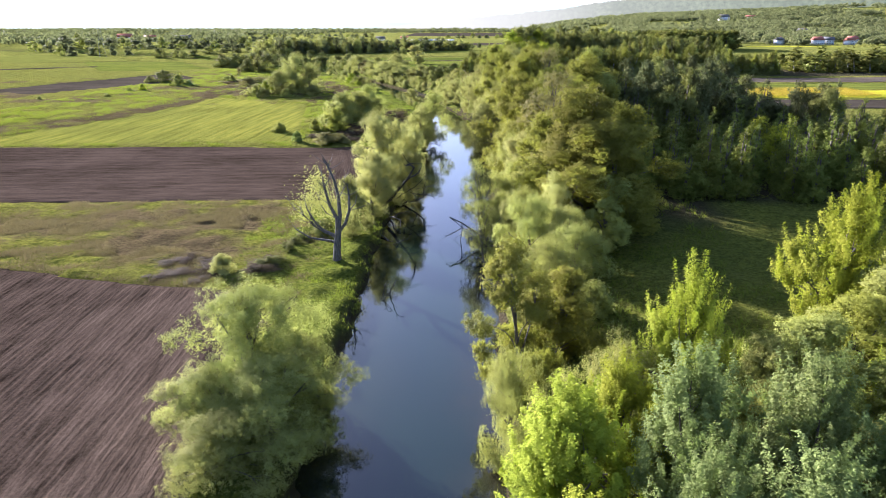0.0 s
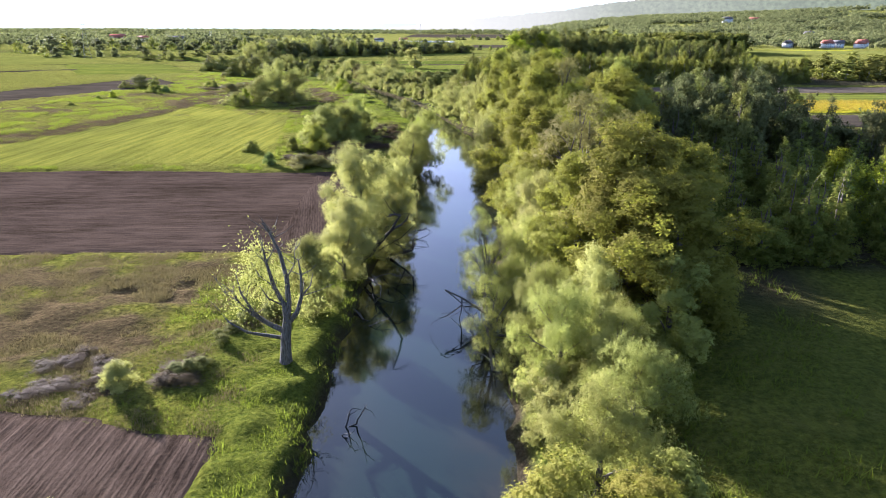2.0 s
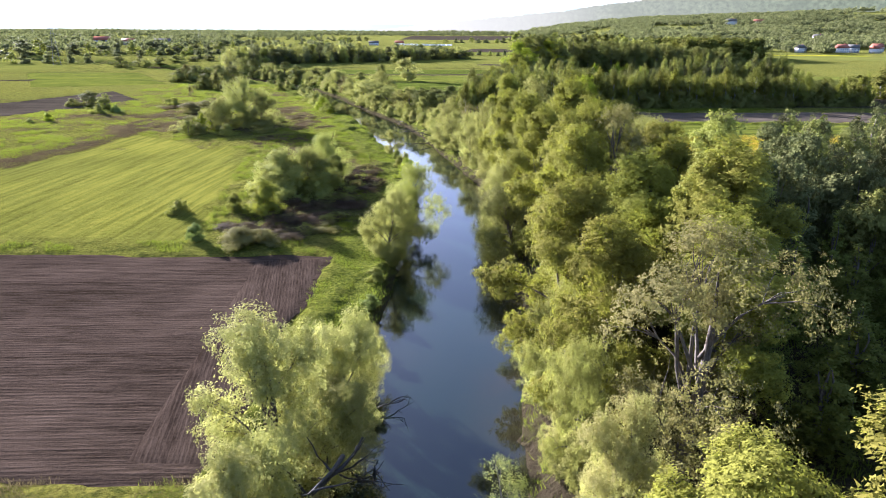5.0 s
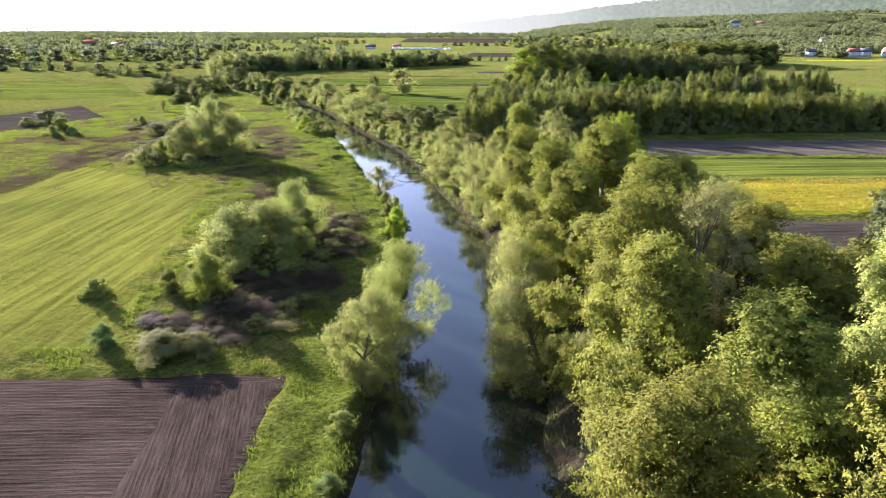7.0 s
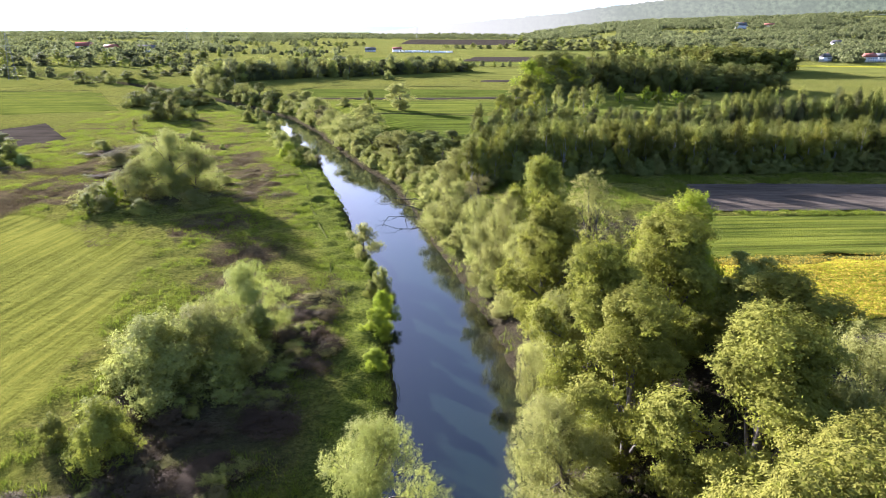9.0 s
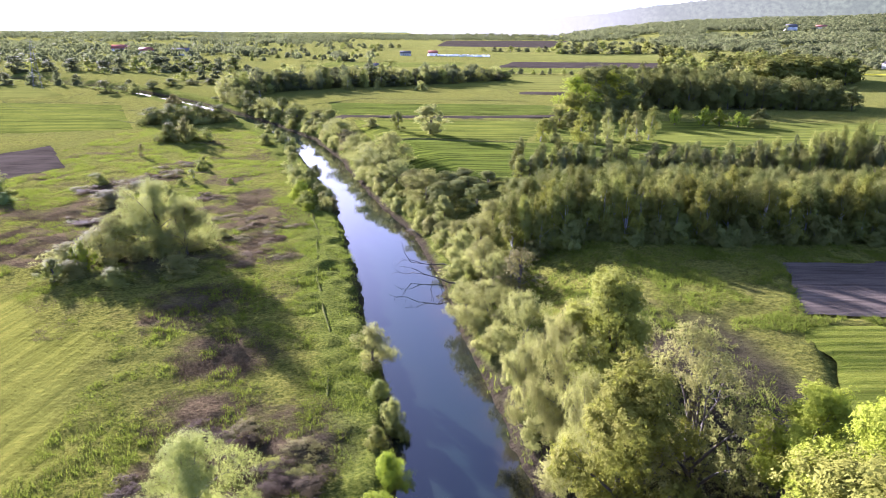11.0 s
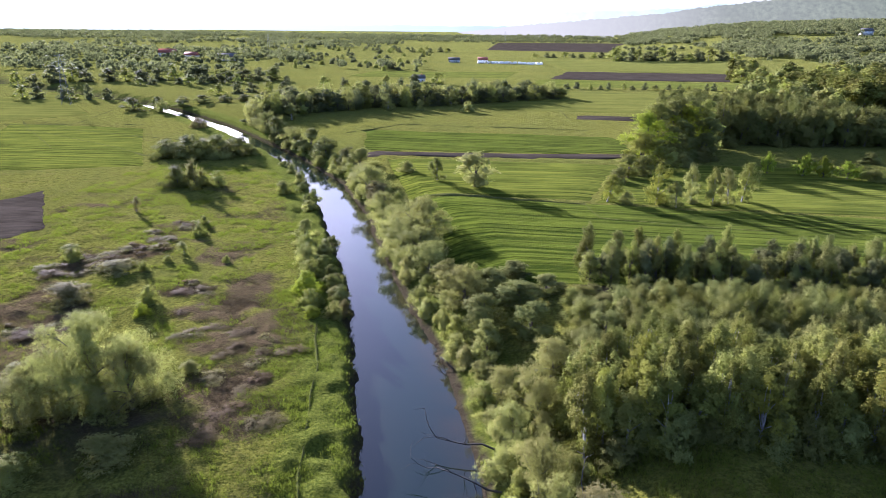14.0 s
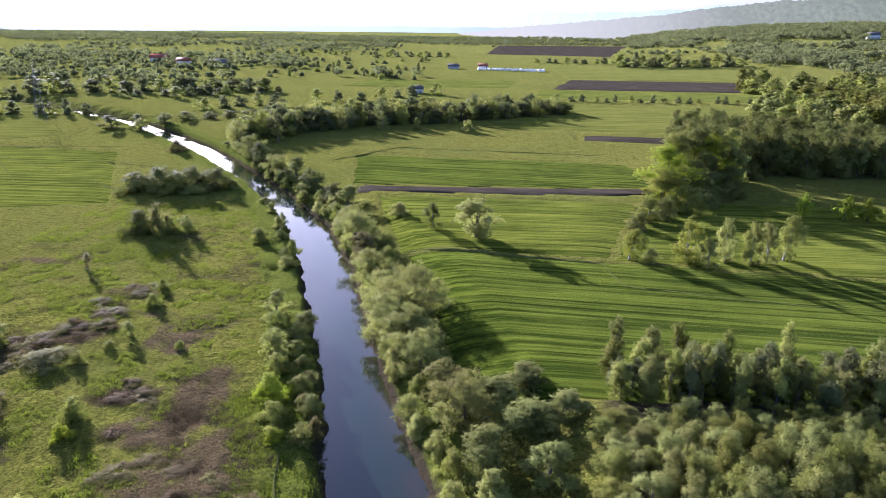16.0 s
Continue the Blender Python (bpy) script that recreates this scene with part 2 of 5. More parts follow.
def water_material():
    m, tree, bsdf = material("river_water")
    where = node(tree, "ShaderNodeTexCoord").outputs["Object"]
    shallow = node(tree, "ShaderNodeAttribute", attribute_name="shallow").outputs["Fac"]
    murk = node(tree, "ShaderNodeMath", {0: shallow, 1: spread(tree, grain(tree, where, 0.14, 3), 0.35, 0.65, 0.25, 1.0)}, operation="MULTIPLY").outputs[0]
    tree.links.new(mix(tree, murk, (0.006, 0.013, 0.009), (0.030, 0.021, 0.010)), bsdf.inputs["Base Color"])
    bsdf.inputs["Roughness"].default_value = 0.02
    bsdf.inputs["IOR"].default_value = 1.55
    ripple = node(tree, "ShaderNodeMath", {0: grain(tree, where, 0.5, 3), 1: grain(tree, where, 2.5, 2)}, operation="ADD").outputs[0]
    bump(tree, bsdf, ripple, 0.12, 0.03)
    return m


WATER = water_material()


def plain_material(name, low, high, scale=2.0, rough=0.8, metal=0.0, shine=0.3):
    m, tree, bsdf = material(name)
    where = node(tree, "ShaderNodeTexCoord").outputs["Object"]
    tree.links.new(mix(tree, spread(tree, grain(tree, where, scale, 5), 0.3, 0.7), low, high), bsdf.inputs["Base Color"])
    bsdf.inputs["Roughness"].default_value, bsdf.inputs["Metallic"].default_value = rough, metal
    bsdf.inputs["Specular IOR Level"].default_value = shine
    return m


PLASTER = plain_material("white_plaster", (0.62, 0.60, 0.56), (0.80, 0.78, 0.74))
ROOF_RED = plain_material("red_roof", (0.22, 0.07, 0.045), (0.36, 0.13, 0.08))
ROOF_GREY = plain_material("grey_roof", (0.09, 0.085, 0.08), (0.17, 0.16, 0.15), shine=0.05)
GLASS_DARK = plain_material("window_glass", (0.02, 0.025, 0.03), (0.04, 0.045, 0.05), 1.0, 0.05)
STEEL = plain_material("galvanised_steel", (0.14, 0.14, 0.14), (0.24, 0.24, 0.24), 3.0, 0.6, 0.2)
VAN_WHITE = plain_material("white_paint", (0.68, 0.68, 0.68), (0.82, 0.82, 0.82), 1.0, 0.3)
RUBBER = plain_material("tyre_rubber", (0.02, 0.02, 0.02), (0.04, 0.04, 0.04))
TRACK = plain_material("trodden_earth", (0.052, 0.060, 0.013), (0.110, 0.110, 0.032), 1.5, 0.95, 0.0, 0.0)

# ---- the lie of the land ----
LEFT_Y = [-400, -60, 40, 75, 95, 112, 135, 165, 184, 210, 225, 244, 261, 290, 309, 328, 352, 377, 409, 453, 506, 554, 600, 700, 1500]
LEFT_X = [-60, -14, -9, -8.5, -8, -6.4, -5.2, -3.6, -2.6, -6.2, -9.3, -15, -19, -27.5, -33, -40, -49.5, -60, -74.8, -104, -150, -198, -250, -420, -1600]
RIGHT_Y = [-400, -60, 36, 53, 73, 96, 115, 135, 150, 174, 189, 205, 223, 245, 262, 277, 293, 303, 326, 345, 370, 408, 445, 470, 526, 560, 600, 700, 1500]
RIGHT_X = [-45, 0, 4, 4.8, 6, 7, 8.3, 10.6, 11.8, 11.6, 10.6, 8.2, 4, -1.2, -4.3, -8.5, -14, -19, -28, -35, -44, -61.5, -87, -107, -154, -188, -232, -400, -1580]
LOW_SIDE = ([-400, 150, 200, 260, 350, 450, 600, 1200, 5000], [0, 0.2, 1.3, 1.6, 1.2, 0.8, 0.5, 0, 0])
HIGH_SIDE = ([-400, 0, 60, 120, 180, 230, 300, 350, 400, 500, 600, 900, 5000], [2, 2.5, 3.2, 5.3, 7.3, 8.3, 7.5, 6.5, 5.5, 3.5, 3, 2, 2])
WATER_Z = -1.0


def lattice(i, j, seed):
    v = np.sin(i * 127.1 + j * 311.7 + seed * 74.7) * 43758.5453
    return v - np.floor(v)


def soft(x, y, size, seed=0):
    """Smooth noise from 0 to 1, of a size in metres."""
    x, y = np.asarray(x, float) / size, np.asarray(y, float) / size
    i, j = np.floor(x), np.floor(y)
    u, v = x - i, y - j
    u, v = u * u * (3 - 2 * u), v * v * (3 - 2 * v)
    a = lattice(i, j, seed) * (1 - u) + lattice(i + 1, j, seed) * u
    b = lattice(i, j + 1, seed) * (1 - u) + lattice(i + 1, j + 1, seed) * u
    return a * (1 - v) + b * v


def step(a):
    a = np.clip(a, 0, 1)
    return a * a * (3 - 2 * a)


def banks(x, y):
    """Metres from the water's edge, on the low and on the high side (minus: towards the water)."""
    x, y = np.asarray(x, float), np.asarray(y, float)
    slant = np.where(y > 235, 0.75, 1.0)
    jag = (soft(x * 0.3, y, 3.0, 5) - 0.5) * 1.0 + (soft(x, y, 1.1, 6) - 0.5) * 0.5
    low = (np.interp(y, LEFT_Y, LEFT_X) - x) * slant + jag
    high = (x - np.interp(y, RIGHT_Y, RIGHT_X)) * slant + jag
    return low, high


def hill(x, y):
    rise = 66 * (1 - np.exp(-np.maximum(x - 270, 0) / 430)) * step((y - 850) / 1350)
    return rise * (0.78 + 0.44 * soft(x, y, 420, 3))


def height(x, y):
    x, y = np.asarray(x, float), np.asarray(y, float)
    low, high = banks(x, y)
    zl, zr = np.interp(y, *LOW_SIDE), np.interp(y, *HIGH_SIDE)
    on_low = WATER_Z + (zl - WATER_Z) * step(low / 1.5 + 0.12)
    on_high = WATER_Z + 2.2 * step(high / 4 + 0.12) + (zr - 1.2) * step((high - 2) / 18)
    bed = WATER_Z - 0.25 - 1.0 * step(np.minimum(-low, -high) / 3)
    z = np.where(low > 0, on_low, np.where(high > 0, on_high, bed))
    far = np.hypot(x, y - 150)
    return z + (soft(x, y, 35, 1) - 0.5) * 0.5 * step((np.maximum(low, high) - 6) / 10) + hill(x, y) + 3 * (soft(x, y, 300, 2) - 0.5) * step((far - 700) / 600)


def ground_z(x, y):
    return float(height(x, y))


# ---- helpers for meshes ----
def mesh_of(name, verts, faces, mats=(), smooth=False):
    """A mesh from arrays of corners and of faces with equal numbers of corners."""
    me = bpy.data.meshes.new(name)
    verts, faces = np.asarray(verts, np.float32), np.asarray(faces, np.int32)
    n = faces.shape[1]
    me.vertices.add(len(verts))
    me.vertices.foreach_set("co", verts.ravel())
    me.loops.add(faces.size)
    me.loops.foreach_set("vertex_index", faces.ravel())
    me.polygons.add(len(faces))
    me.polygons.foreach_set("loop_start", np.arange(0, faces.size, n, dtype=np.int32))
    if smooth:
        me.polygons.foreach_set("use_smooth", np.ones(len(faces), bool))
    for m in mats:
        me.materials.append(m)
    me.update(calc_edges=True)
    return me


def part(name, me, parent, label=""):
    ob = new(name, me)
    ob.parent = parent
    return tagged(ob, label)


def grid_faces(nu, nv):
    i, j = np.meshgrid(np.arange(nu - 1), np.arange(nv - 1), indexing="ij")
    a = (i * nv + j).ravel()
    return np.stack([a, a + nv, a + nv + 1, a + 1], 1)


def tube(path, radii, sides=6):
    """A tapered round limb along a path: corners and faces."""
    path, rings = [Vector(p) for p in path], []
    for k, p in enumerate(path):
        along = (path[min(k + 1, len(path) - 1)] - path[max(k - 1, 0)]).normalized()
        side = along.orthogonal().normalized()
        other = along.cross(side)
        for s in range(sides):
            a = 2 * math.pi * s / sides
            rings.append(p + (side * math.cos(a) + other * math.sin(a)) * radii[k])
    n, faces = len(path), []
    for k in range(n - 1):
        for s in range(sides):
            t = (s + 1) % sides
            faces.append((k * sides + s, k * sides + t, (k + 1) * sides + t, (k + 1) * sides + s))
    return [tuple(v) for v in rings], faces


def join(pieces):
    verts, faces = [], []
    for v, f in pieces:
        o = len(verts)
        verts += v
        faces += [tuple(i + o for i in q) for q in f]
    return verts, faces


def leaves(centres, outward, length, width, rng, hang=0.0, stray=0.5):
    """Corners and faces of pointed leaf sprays round the given centres."""
    n = len(centres)
    normal = outward + rng.normal(0, stray, (n, 3))
    normal /= np.linalg.norm(normal, axis=1)[:, None] + 1e-9
    along = rng.normal(0, 1, (n, 3))
    along[:, 2] -= hang
    along -= normal * np.sum(along * normal, 1)[:, None]
    along /= np.linalg.norm(along, axis=1)[:, None] + 1e-9
    across = np.cross(normal, along)
    s = rng.uniform(0.65, 1.35, (n, 1))
    l, w = along * length * s / 2, across * width * s / 2
    v = np.stack([centres - l - w * 0.35, centres + w * 1.25 - l * 0.35, centres + l], 1).reshape(-1, 3)
    return v, np.arange(3 * n).reshape(n, 3)


# ---- the ground: one sheet to the horizon, with the river's bed in it ----
def graded(a, b, fine, low, high, growth=1.07):
    mid = list(np.arange(a, b + fine / 2, fine))
    up, s = [], fine
    while (up[-1] if up else mid[-1]) < high:
        s *= growth
        up.append((up[-1] if up else mid[-1]) + s)
    down, s = [], fine
    while (down[-1] if down else mid[0]) > low:
        s *= growth
        down.append((down[-1] if down else mid[0]) - s)
    return np.array(down[::-1] + mid + up)


def inside(x, y, corners):
    """Whether points lie in a convex field, given by its corners in turn."""
    ok = np.ones(np.shape(x), bool)
    area = sum(p[0] * q[1] - q[0] * p[1] for p, q in zip(corners, corners[1:] + corners[:1]))
    for p, q in zip(corners, corners[1:] + corners[:1]):
        side = (q[0] - p[0]) * (y - p[1]) - (q[1] - p[1]) * (x - p[0])
        ok &= side * np.sign(area) > 0
    return ok


# near end first, then round; each with its surface
FIELDS = [
    ("ploughed_field", "dark brown ploughed field beside the river bank", PLOUGH_SLANT, [(-95, -30), (-16.5, -30), (-14.5, 63), (-95, 84)]),
    ("ploughed_field", "dark ploughed field with straight harrow rows", PLOUGH, [(-130, 100), (-15, 103.4), (-13.4, 151), (-130, 150.6)]),
    ("ploughed_headland", "ploughed headland curving along the grassy bank", PLOUGH_HEAD, [(-21.5, 105), (-15.2, 104.6), (-13.6, 150.7), (-23.5, 149)]),
    ("ploughed_field", "small bare ploughed plot in the meadow", SOIL_FAR, [(-152, 256), (-119, 338), (-146, 374), (-185, 268)]),
    ("ploughed_field", "narrow ploughed strip across the pasture", SOIL_FAR, [(-330, 350), (-216, 440), (-219, 450), (-330, 366)]),
    ("rape_field", "yellow flowering rape strip", RAPE, [(36, 185), (260, 190), (300, 214), (37, 203)]),
    ("ploughed_field", "brown ploughed strip beside the rape", SOIL_FAR, [(28, 166), (200, 168), (250, 183), (33, 182.5)]),
    ("crop_field", "bright green young crop in drill rows", CROP, [(38, 205), (300, 216), (320, 232), (42, 223.5)]),
    ("ploughed_field", "pale brown harrowed strip below the birch wood", SOIL_PALE, [(43, 226), (320, 236), (340, 262), (49, 247)]),
]
FIELDS += [
    ("mown_meadow", "bright green meadow mown in long swaths", MOWN, [(-8, 304), (240, 308), (200, 355), (-30, 372)]),
    ("mown_meadow", "green meadow with mown swaths", CROP, [(-32, 374), (18, 371), (34, 430), (-50, 427)]),
    ("mown_meadow", "green pasture with faint mowing stripes", CROP, [(-195, 395), (-137, 415), (-186, 500), (-262, 505)]),
    ("mown_meadow", "green meadow beside the old trees", CROP, [(20, 370), (200, 357), (220, 440), (36, 432)]),
    ("ploughed_field", "narrow dark ploughed strip across the meadow", SOIL_FAR, [(-58, 430), (42, 441), (42, 451), (-60, 439)]),
    ("mown_meadow", "green meadow behind the ploughed strip", MOWN, [(-62, 442), (44, 453), (40, 498), (-75, 500)]),
    ("ploughed_field", "short ploughed strip in the far meadow", SOIL_FAR, [(26, 556), (92, 557), (100, 577), (28, 575)]),
    ("pale_meadow", "pale green far meadow", PALE_CROP, [(-30, 590), (200, 590), (260, 720), (20, 720)]),
    ("pale_meadow", "bright green strip behind the ditch", CROP, [(0, 760), (210, 765), (220, 830), (10, 835)]),
]
FIELDS += [
    ("ploughed_field", "broad brown ploughed field far away", SOIL_FAR, [(20, 842), (205, 850), (240, 960), (40, 950)]),
    ("pale_meadow", "pale field behind the ploughed ground", PALE_CROP, [(40, 965), (260, 970), (290, 1180), (20, 1160)]),
    ("ploughed_field", "wide brown field near the horizon", SOIL_FAR, [(-80, 1490), (140, 1480), (250, 2100), (-80, 2000)]),
    ("pale_meadow", "pale yellow-green strip beyond the plantation", PALE_CROP, [(288, 690), (450, 660), (600, 760), (320, 770)]),
    ("rape_field", "narrow yellow strip beyond the plantation", RAPE, [(330, 776), (430, 770), (450, 786), (340, 796)]),
    ("pale_meadow", "pale green pasture on the plain", PALE_CROP, [(-400, 560), (-290, 480), (-240, 540), (-330, 640)]),
    ("crop_field", "green strip on the plain", CROP, [(-170, 820), (-20, 840), (-10, 930), (-160, 900)]),
]
DRY = [(-34, 80, 14, 8), (-31, 90, 11, 9), (-45, 94, 14, 6), (-27, 97, 9, 5), (-55, 89, 18, 7), (-38, 83, 13, 8), (-29, 76, 6, 5), (-30, 92, 8, 6), (-128, 160, 12, 9), (-114, 172, 10, 10), (-104, 186, 8, 11), (-98, 199, 8, 12), (-93, 214, 7, 14), (-89, 232, 7, 16), (-87, 252, 7, 16), (-86, 272, 8, 16), (-88, 292, 12, 10), (-104, 288, 16, 8)]
DRY += [(-24, 176, 9, 12), (-22, 200, 9, 14), (-16, 206, 6, 10), (-12, 190, 5, 7), (-27, 211, 8, 8), (-42, 268, 8, 10), (-43, 290, 10, 12), (-36, 262, 6, 8), (-52, 298, 9, 7),
       (-85, 322, 7, 6), (-90, 316, 6, 5), (-64, 304, 7, 4), (-86, 345, 10, 4), (-53, 294, 8, 5), (-40, 240, 9, 9), (-30, 225, 8, 9), (-118, 360, 9, 3)]
# brown scrub on the flat meadow: centre, half widths, height
SCRUB = [(-62.5, 304.5, 5.5, 3.6, 0.8), (-59, 295, 5, 3, 0.5), (-49, 284, 7, 6, 0.7), (-41, 282, 5.5, 6, 0.7), (-40, 272, 5, 4, 0.6), (-36, 261, 5, 5, 0.6), (-84.5, 326.5, 5, 4, 1.3), (-87, 336, 5, 4, 0.9), (-85.5, 346, 5, 4, 0.8), (-94, 311, 6, 5, 0.9), (-92, 318, 5, 4, 1.1), (-81, 285, 6, 6, 0.9)]
DRY += [spot[:4] for spot in SCRUB]


MOWN_RIM = [(-110, 152.5), (-34, 157), (-45, 226), (-84, 250)]


def blotches(x, y, spots):
    out = np.zeros(np.shape(x))
    for cx, cy, rx, ry in spots:
        out = np.maximum(out, 1.15 - np.hypot((x - cx) / rx, (y - cy) / ry))
    return np.clip(out, 0, 1)


def build_ground():
    xs = graded(-78, 56, 0.85, -4600, 4600, 1.06)
    ys = np.concatenate([graded(-40, 320, 0.95, -1200, 330)[:-1], graded(331, 333, 1.2, 333, 620, 1.02), graded(630, 632, 9, 632, 4800, 1.06)])
    ys = np.unique(ys[(np.diff(ys, prepend=-9999) > 0)])
    x, y = [a.ravel() for a in np.meshgrid(xs, ys, indexing="ij")]
    middle = (np.interp(np.clip(y, -60, 600), LEFT_Y, LEFT_X) + np.interp(np.clip(y, -60, 600), RIGHT_Y, RIGHT_X)) / 2
    x = x + middle * np.exp(-(x / 420) ** 2)
    low, high = banks(x, y)
    lush = np.maximum(step((low + 0.5) / 1.5) * step((9 + 5 * (soft(x, y, 14, 8) - 0.5) - low) / 3), step((high + 0.5) / 1.5) * step((9 - high) / 3))
    lush = np.maximum(lush, 0.15 * step((soft(x, y, 45, 12) - 0.62) / 0.1))
    lush = np.maximum(lush, np.clip(1.6 * blotches(x, y, [(-15, 86, 8, 19), (-13, 69, 5, 9), (-11, 118, 5, 20), (-9, 142, 5, 12)]), 0, 1) * step((low + 0.5) / 1.5))
    # high meadow made deeper green, partly painting in the shade of trees
    lush = np.maximum(lush, 0.35 * step((x - 14) / 5) * step((92 - y) / 6) * step((high - 8) / 4))
    dry = np.maximum(blotches(x, y, DRY), 0.75 * step((soft(x, y, 13, 77) - 0.55) / 0.2) * step((y - 222) / 12) * step((345 - y) / 20) * step((low - 9) / 4)) * (1 - 0.7 * step((low - 0.2) / 2) * step((8 - low) / 2))
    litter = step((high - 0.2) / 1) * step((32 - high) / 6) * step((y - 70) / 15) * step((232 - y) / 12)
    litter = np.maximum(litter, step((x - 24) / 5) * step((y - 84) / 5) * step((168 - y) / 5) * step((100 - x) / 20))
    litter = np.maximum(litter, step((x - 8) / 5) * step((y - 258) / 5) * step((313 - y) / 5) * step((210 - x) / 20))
    # brown scrub ground, darkened too for the shade of bushes and willow
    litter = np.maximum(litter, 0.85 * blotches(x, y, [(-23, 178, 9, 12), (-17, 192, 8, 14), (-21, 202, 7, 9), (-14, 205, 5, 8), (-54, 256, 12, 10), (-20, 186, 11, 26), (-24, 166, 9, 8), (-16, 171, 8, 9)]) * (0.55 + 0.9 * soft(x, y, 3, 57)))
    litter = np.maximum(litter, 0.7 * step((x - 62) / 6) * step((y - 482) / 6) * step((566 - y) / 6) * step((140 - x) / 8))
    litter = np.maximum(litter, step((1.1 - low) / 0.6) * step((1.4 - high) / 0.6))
    rim = MOWN_RIM
    mown = np.ones(x.shape)
    for p, q in zip(rim, rim[1:] + rim[:1]):
        mown = np.minimum(mown, ((q[0] - p[0]) * (y - p[1]) - (q[1] - p[1]) * (x - p[0])) / math.hypot(q[0] - p[0], q[1] - p[1]) / 5 + 0.5 + (soft(x, y, 6, 91) - 0.5) * 1.6)
    mown = np.clip(mown, 0, 1)
    lush = lush * (1 - mown)
    rough_land = (1 - 0.9 * mown) * step(np.maximum(low, high) / 2) * np.maximum(np.maximum(lush, dry), 0.45)
    for _, _, _, corners in FIELDS:
        rough_land = rough_land * ~inside(x, y, corners)
    z = height(x, y) + rough_land * ((soft(x, y, 2.2, 21) - 0.4) * 0.7 + (soft(x, y, 5.0, 22) - 0.5) * 0.6) * step((900 - np.hypot(x, y)) / 300)
    for _, _, _, corners in FIELDS:
        z -= (0.16 if corners[0][1] < 200 else 0.45) * inside(x, y, corners)
    z += step(low / 3) * (0.30 + 0.70 * lush) * (1 - 0.9 * mown) * (soft(x, y, 1.9, 23) - 0.45) * (0.55 + 0.15 * step((y - 215) / 30)) * step((600 - y) / 60) * np.all([~inside(x, y, f[3]) for f in FIELDS], axis=0)
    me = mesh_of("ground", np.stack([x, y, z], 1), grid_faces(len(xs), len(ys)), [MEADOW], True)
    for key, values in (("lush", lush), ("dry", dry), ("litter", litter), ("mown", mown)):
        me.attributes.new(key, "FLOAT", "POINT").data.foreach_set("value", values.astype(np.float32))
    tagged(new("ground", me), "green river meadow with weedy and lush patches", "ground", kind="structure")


def build_field(name, label, mat_, corners):
    """A field laid on the land, its edge a little uneven."""
    c = np.array(corners, float)
    size = max(np.linalg.norm(c[1] - c[0]), np.linalg.norm(c[3] - c[0]))
    near = c[:, 1].min() < 300
    nu = int(np.clip(np.linalg.norm(c[1] - c[0]) / (1.0 if near else 4.0), 12, 160))
    nv = int(np.clip(np.linalg.norm(c[3] - c[0]) / (1.0 if near else 4.0), 8, 140))
    u, v = [a.ravel() for a in np.meshgrid(np.linspace(0, 1, nu), np.linspace(0, 1, nv), indexing="ij")]
    p = (c[0] * ((1 - u) * (1 - v))[:, None] + c[1] * (u * (1 - v))[:, None] + c[2] * (u * v)[:, None] + c[3] * ((1 - u) * v)[:, None])
    edge = step(1 - np.minimum(np.minimum(u, 1 - u), np.minimum(v, 1 - v)) * 10)
    sway = min(1.6, size * 0.012)
    p[:, 0] += (soft(p[:, 0], p[:, 1], 5, 31) - 0.5) * 2 * sway * edge
    p[:, 1] += (soft(p[:, 0], p[:, 1], 5, 32) - 0.5) * 2 * sway * edge
    rim = np.minimum(np.minimum(u, 1 - u), np.minimum(v, 1 - v)) < 1e-6
    z = height(p[:, 0], p[:, 1]) + np.where(rim, -0.10 if near else -0.35, 0.05) + (0.06 if not near else 0.04 if name == "ploughed_headland" else 0.0)
    ob = new(name, mesh_of(name, np.column_stack([p, z]), grid_faces(nu, nv), [mat_], True))
    tagged(ob, label, "field", kind="structure")


def build_river():
    ys = np.unique(np.concatenate([np.arange(-390, 700, 6.0), np.arange(700, 1500, 60.0)]))
    u = np.linspace(0, 1, 9)
    l, r = np.interp(ys, LEFT_Y, LEFT_X) - 2.5, np.interp(ys, RIGHT_Y, RIGHT_X) + 2.5
    x = l[:, None] * (1 - u) + r[:, None] * u
    v = np.stack([x.ravel(), np.repeat(ys, 9), np.full(x.size, WATER_Z)], 1)
    faces = grid_faces(len(ys), 9)[:, ::-1]
    me = mesh_of("river_water", v, faces, [WATER], True)
    # silt shows through the shallow water along the banks, more so on the high side
    shallow = np.interp(u, [0, 0.25, 0.45, 0.62, 0.85, 1], [0.9, 0.25, 0.0, 0.1, 0.8, 1.0])
    me.attributes.new("shallow", "FLOAT", "POINT").data.foreach_set("value", np.tile(shallow, len(ys)).astype(np.float32))
    tagged(new("river_water", me), "calm dark river reflecting sky and trees", "water", kind="structure")


build_ground()
build_river()
for entry in FIELDS:
    build_field(*entry)

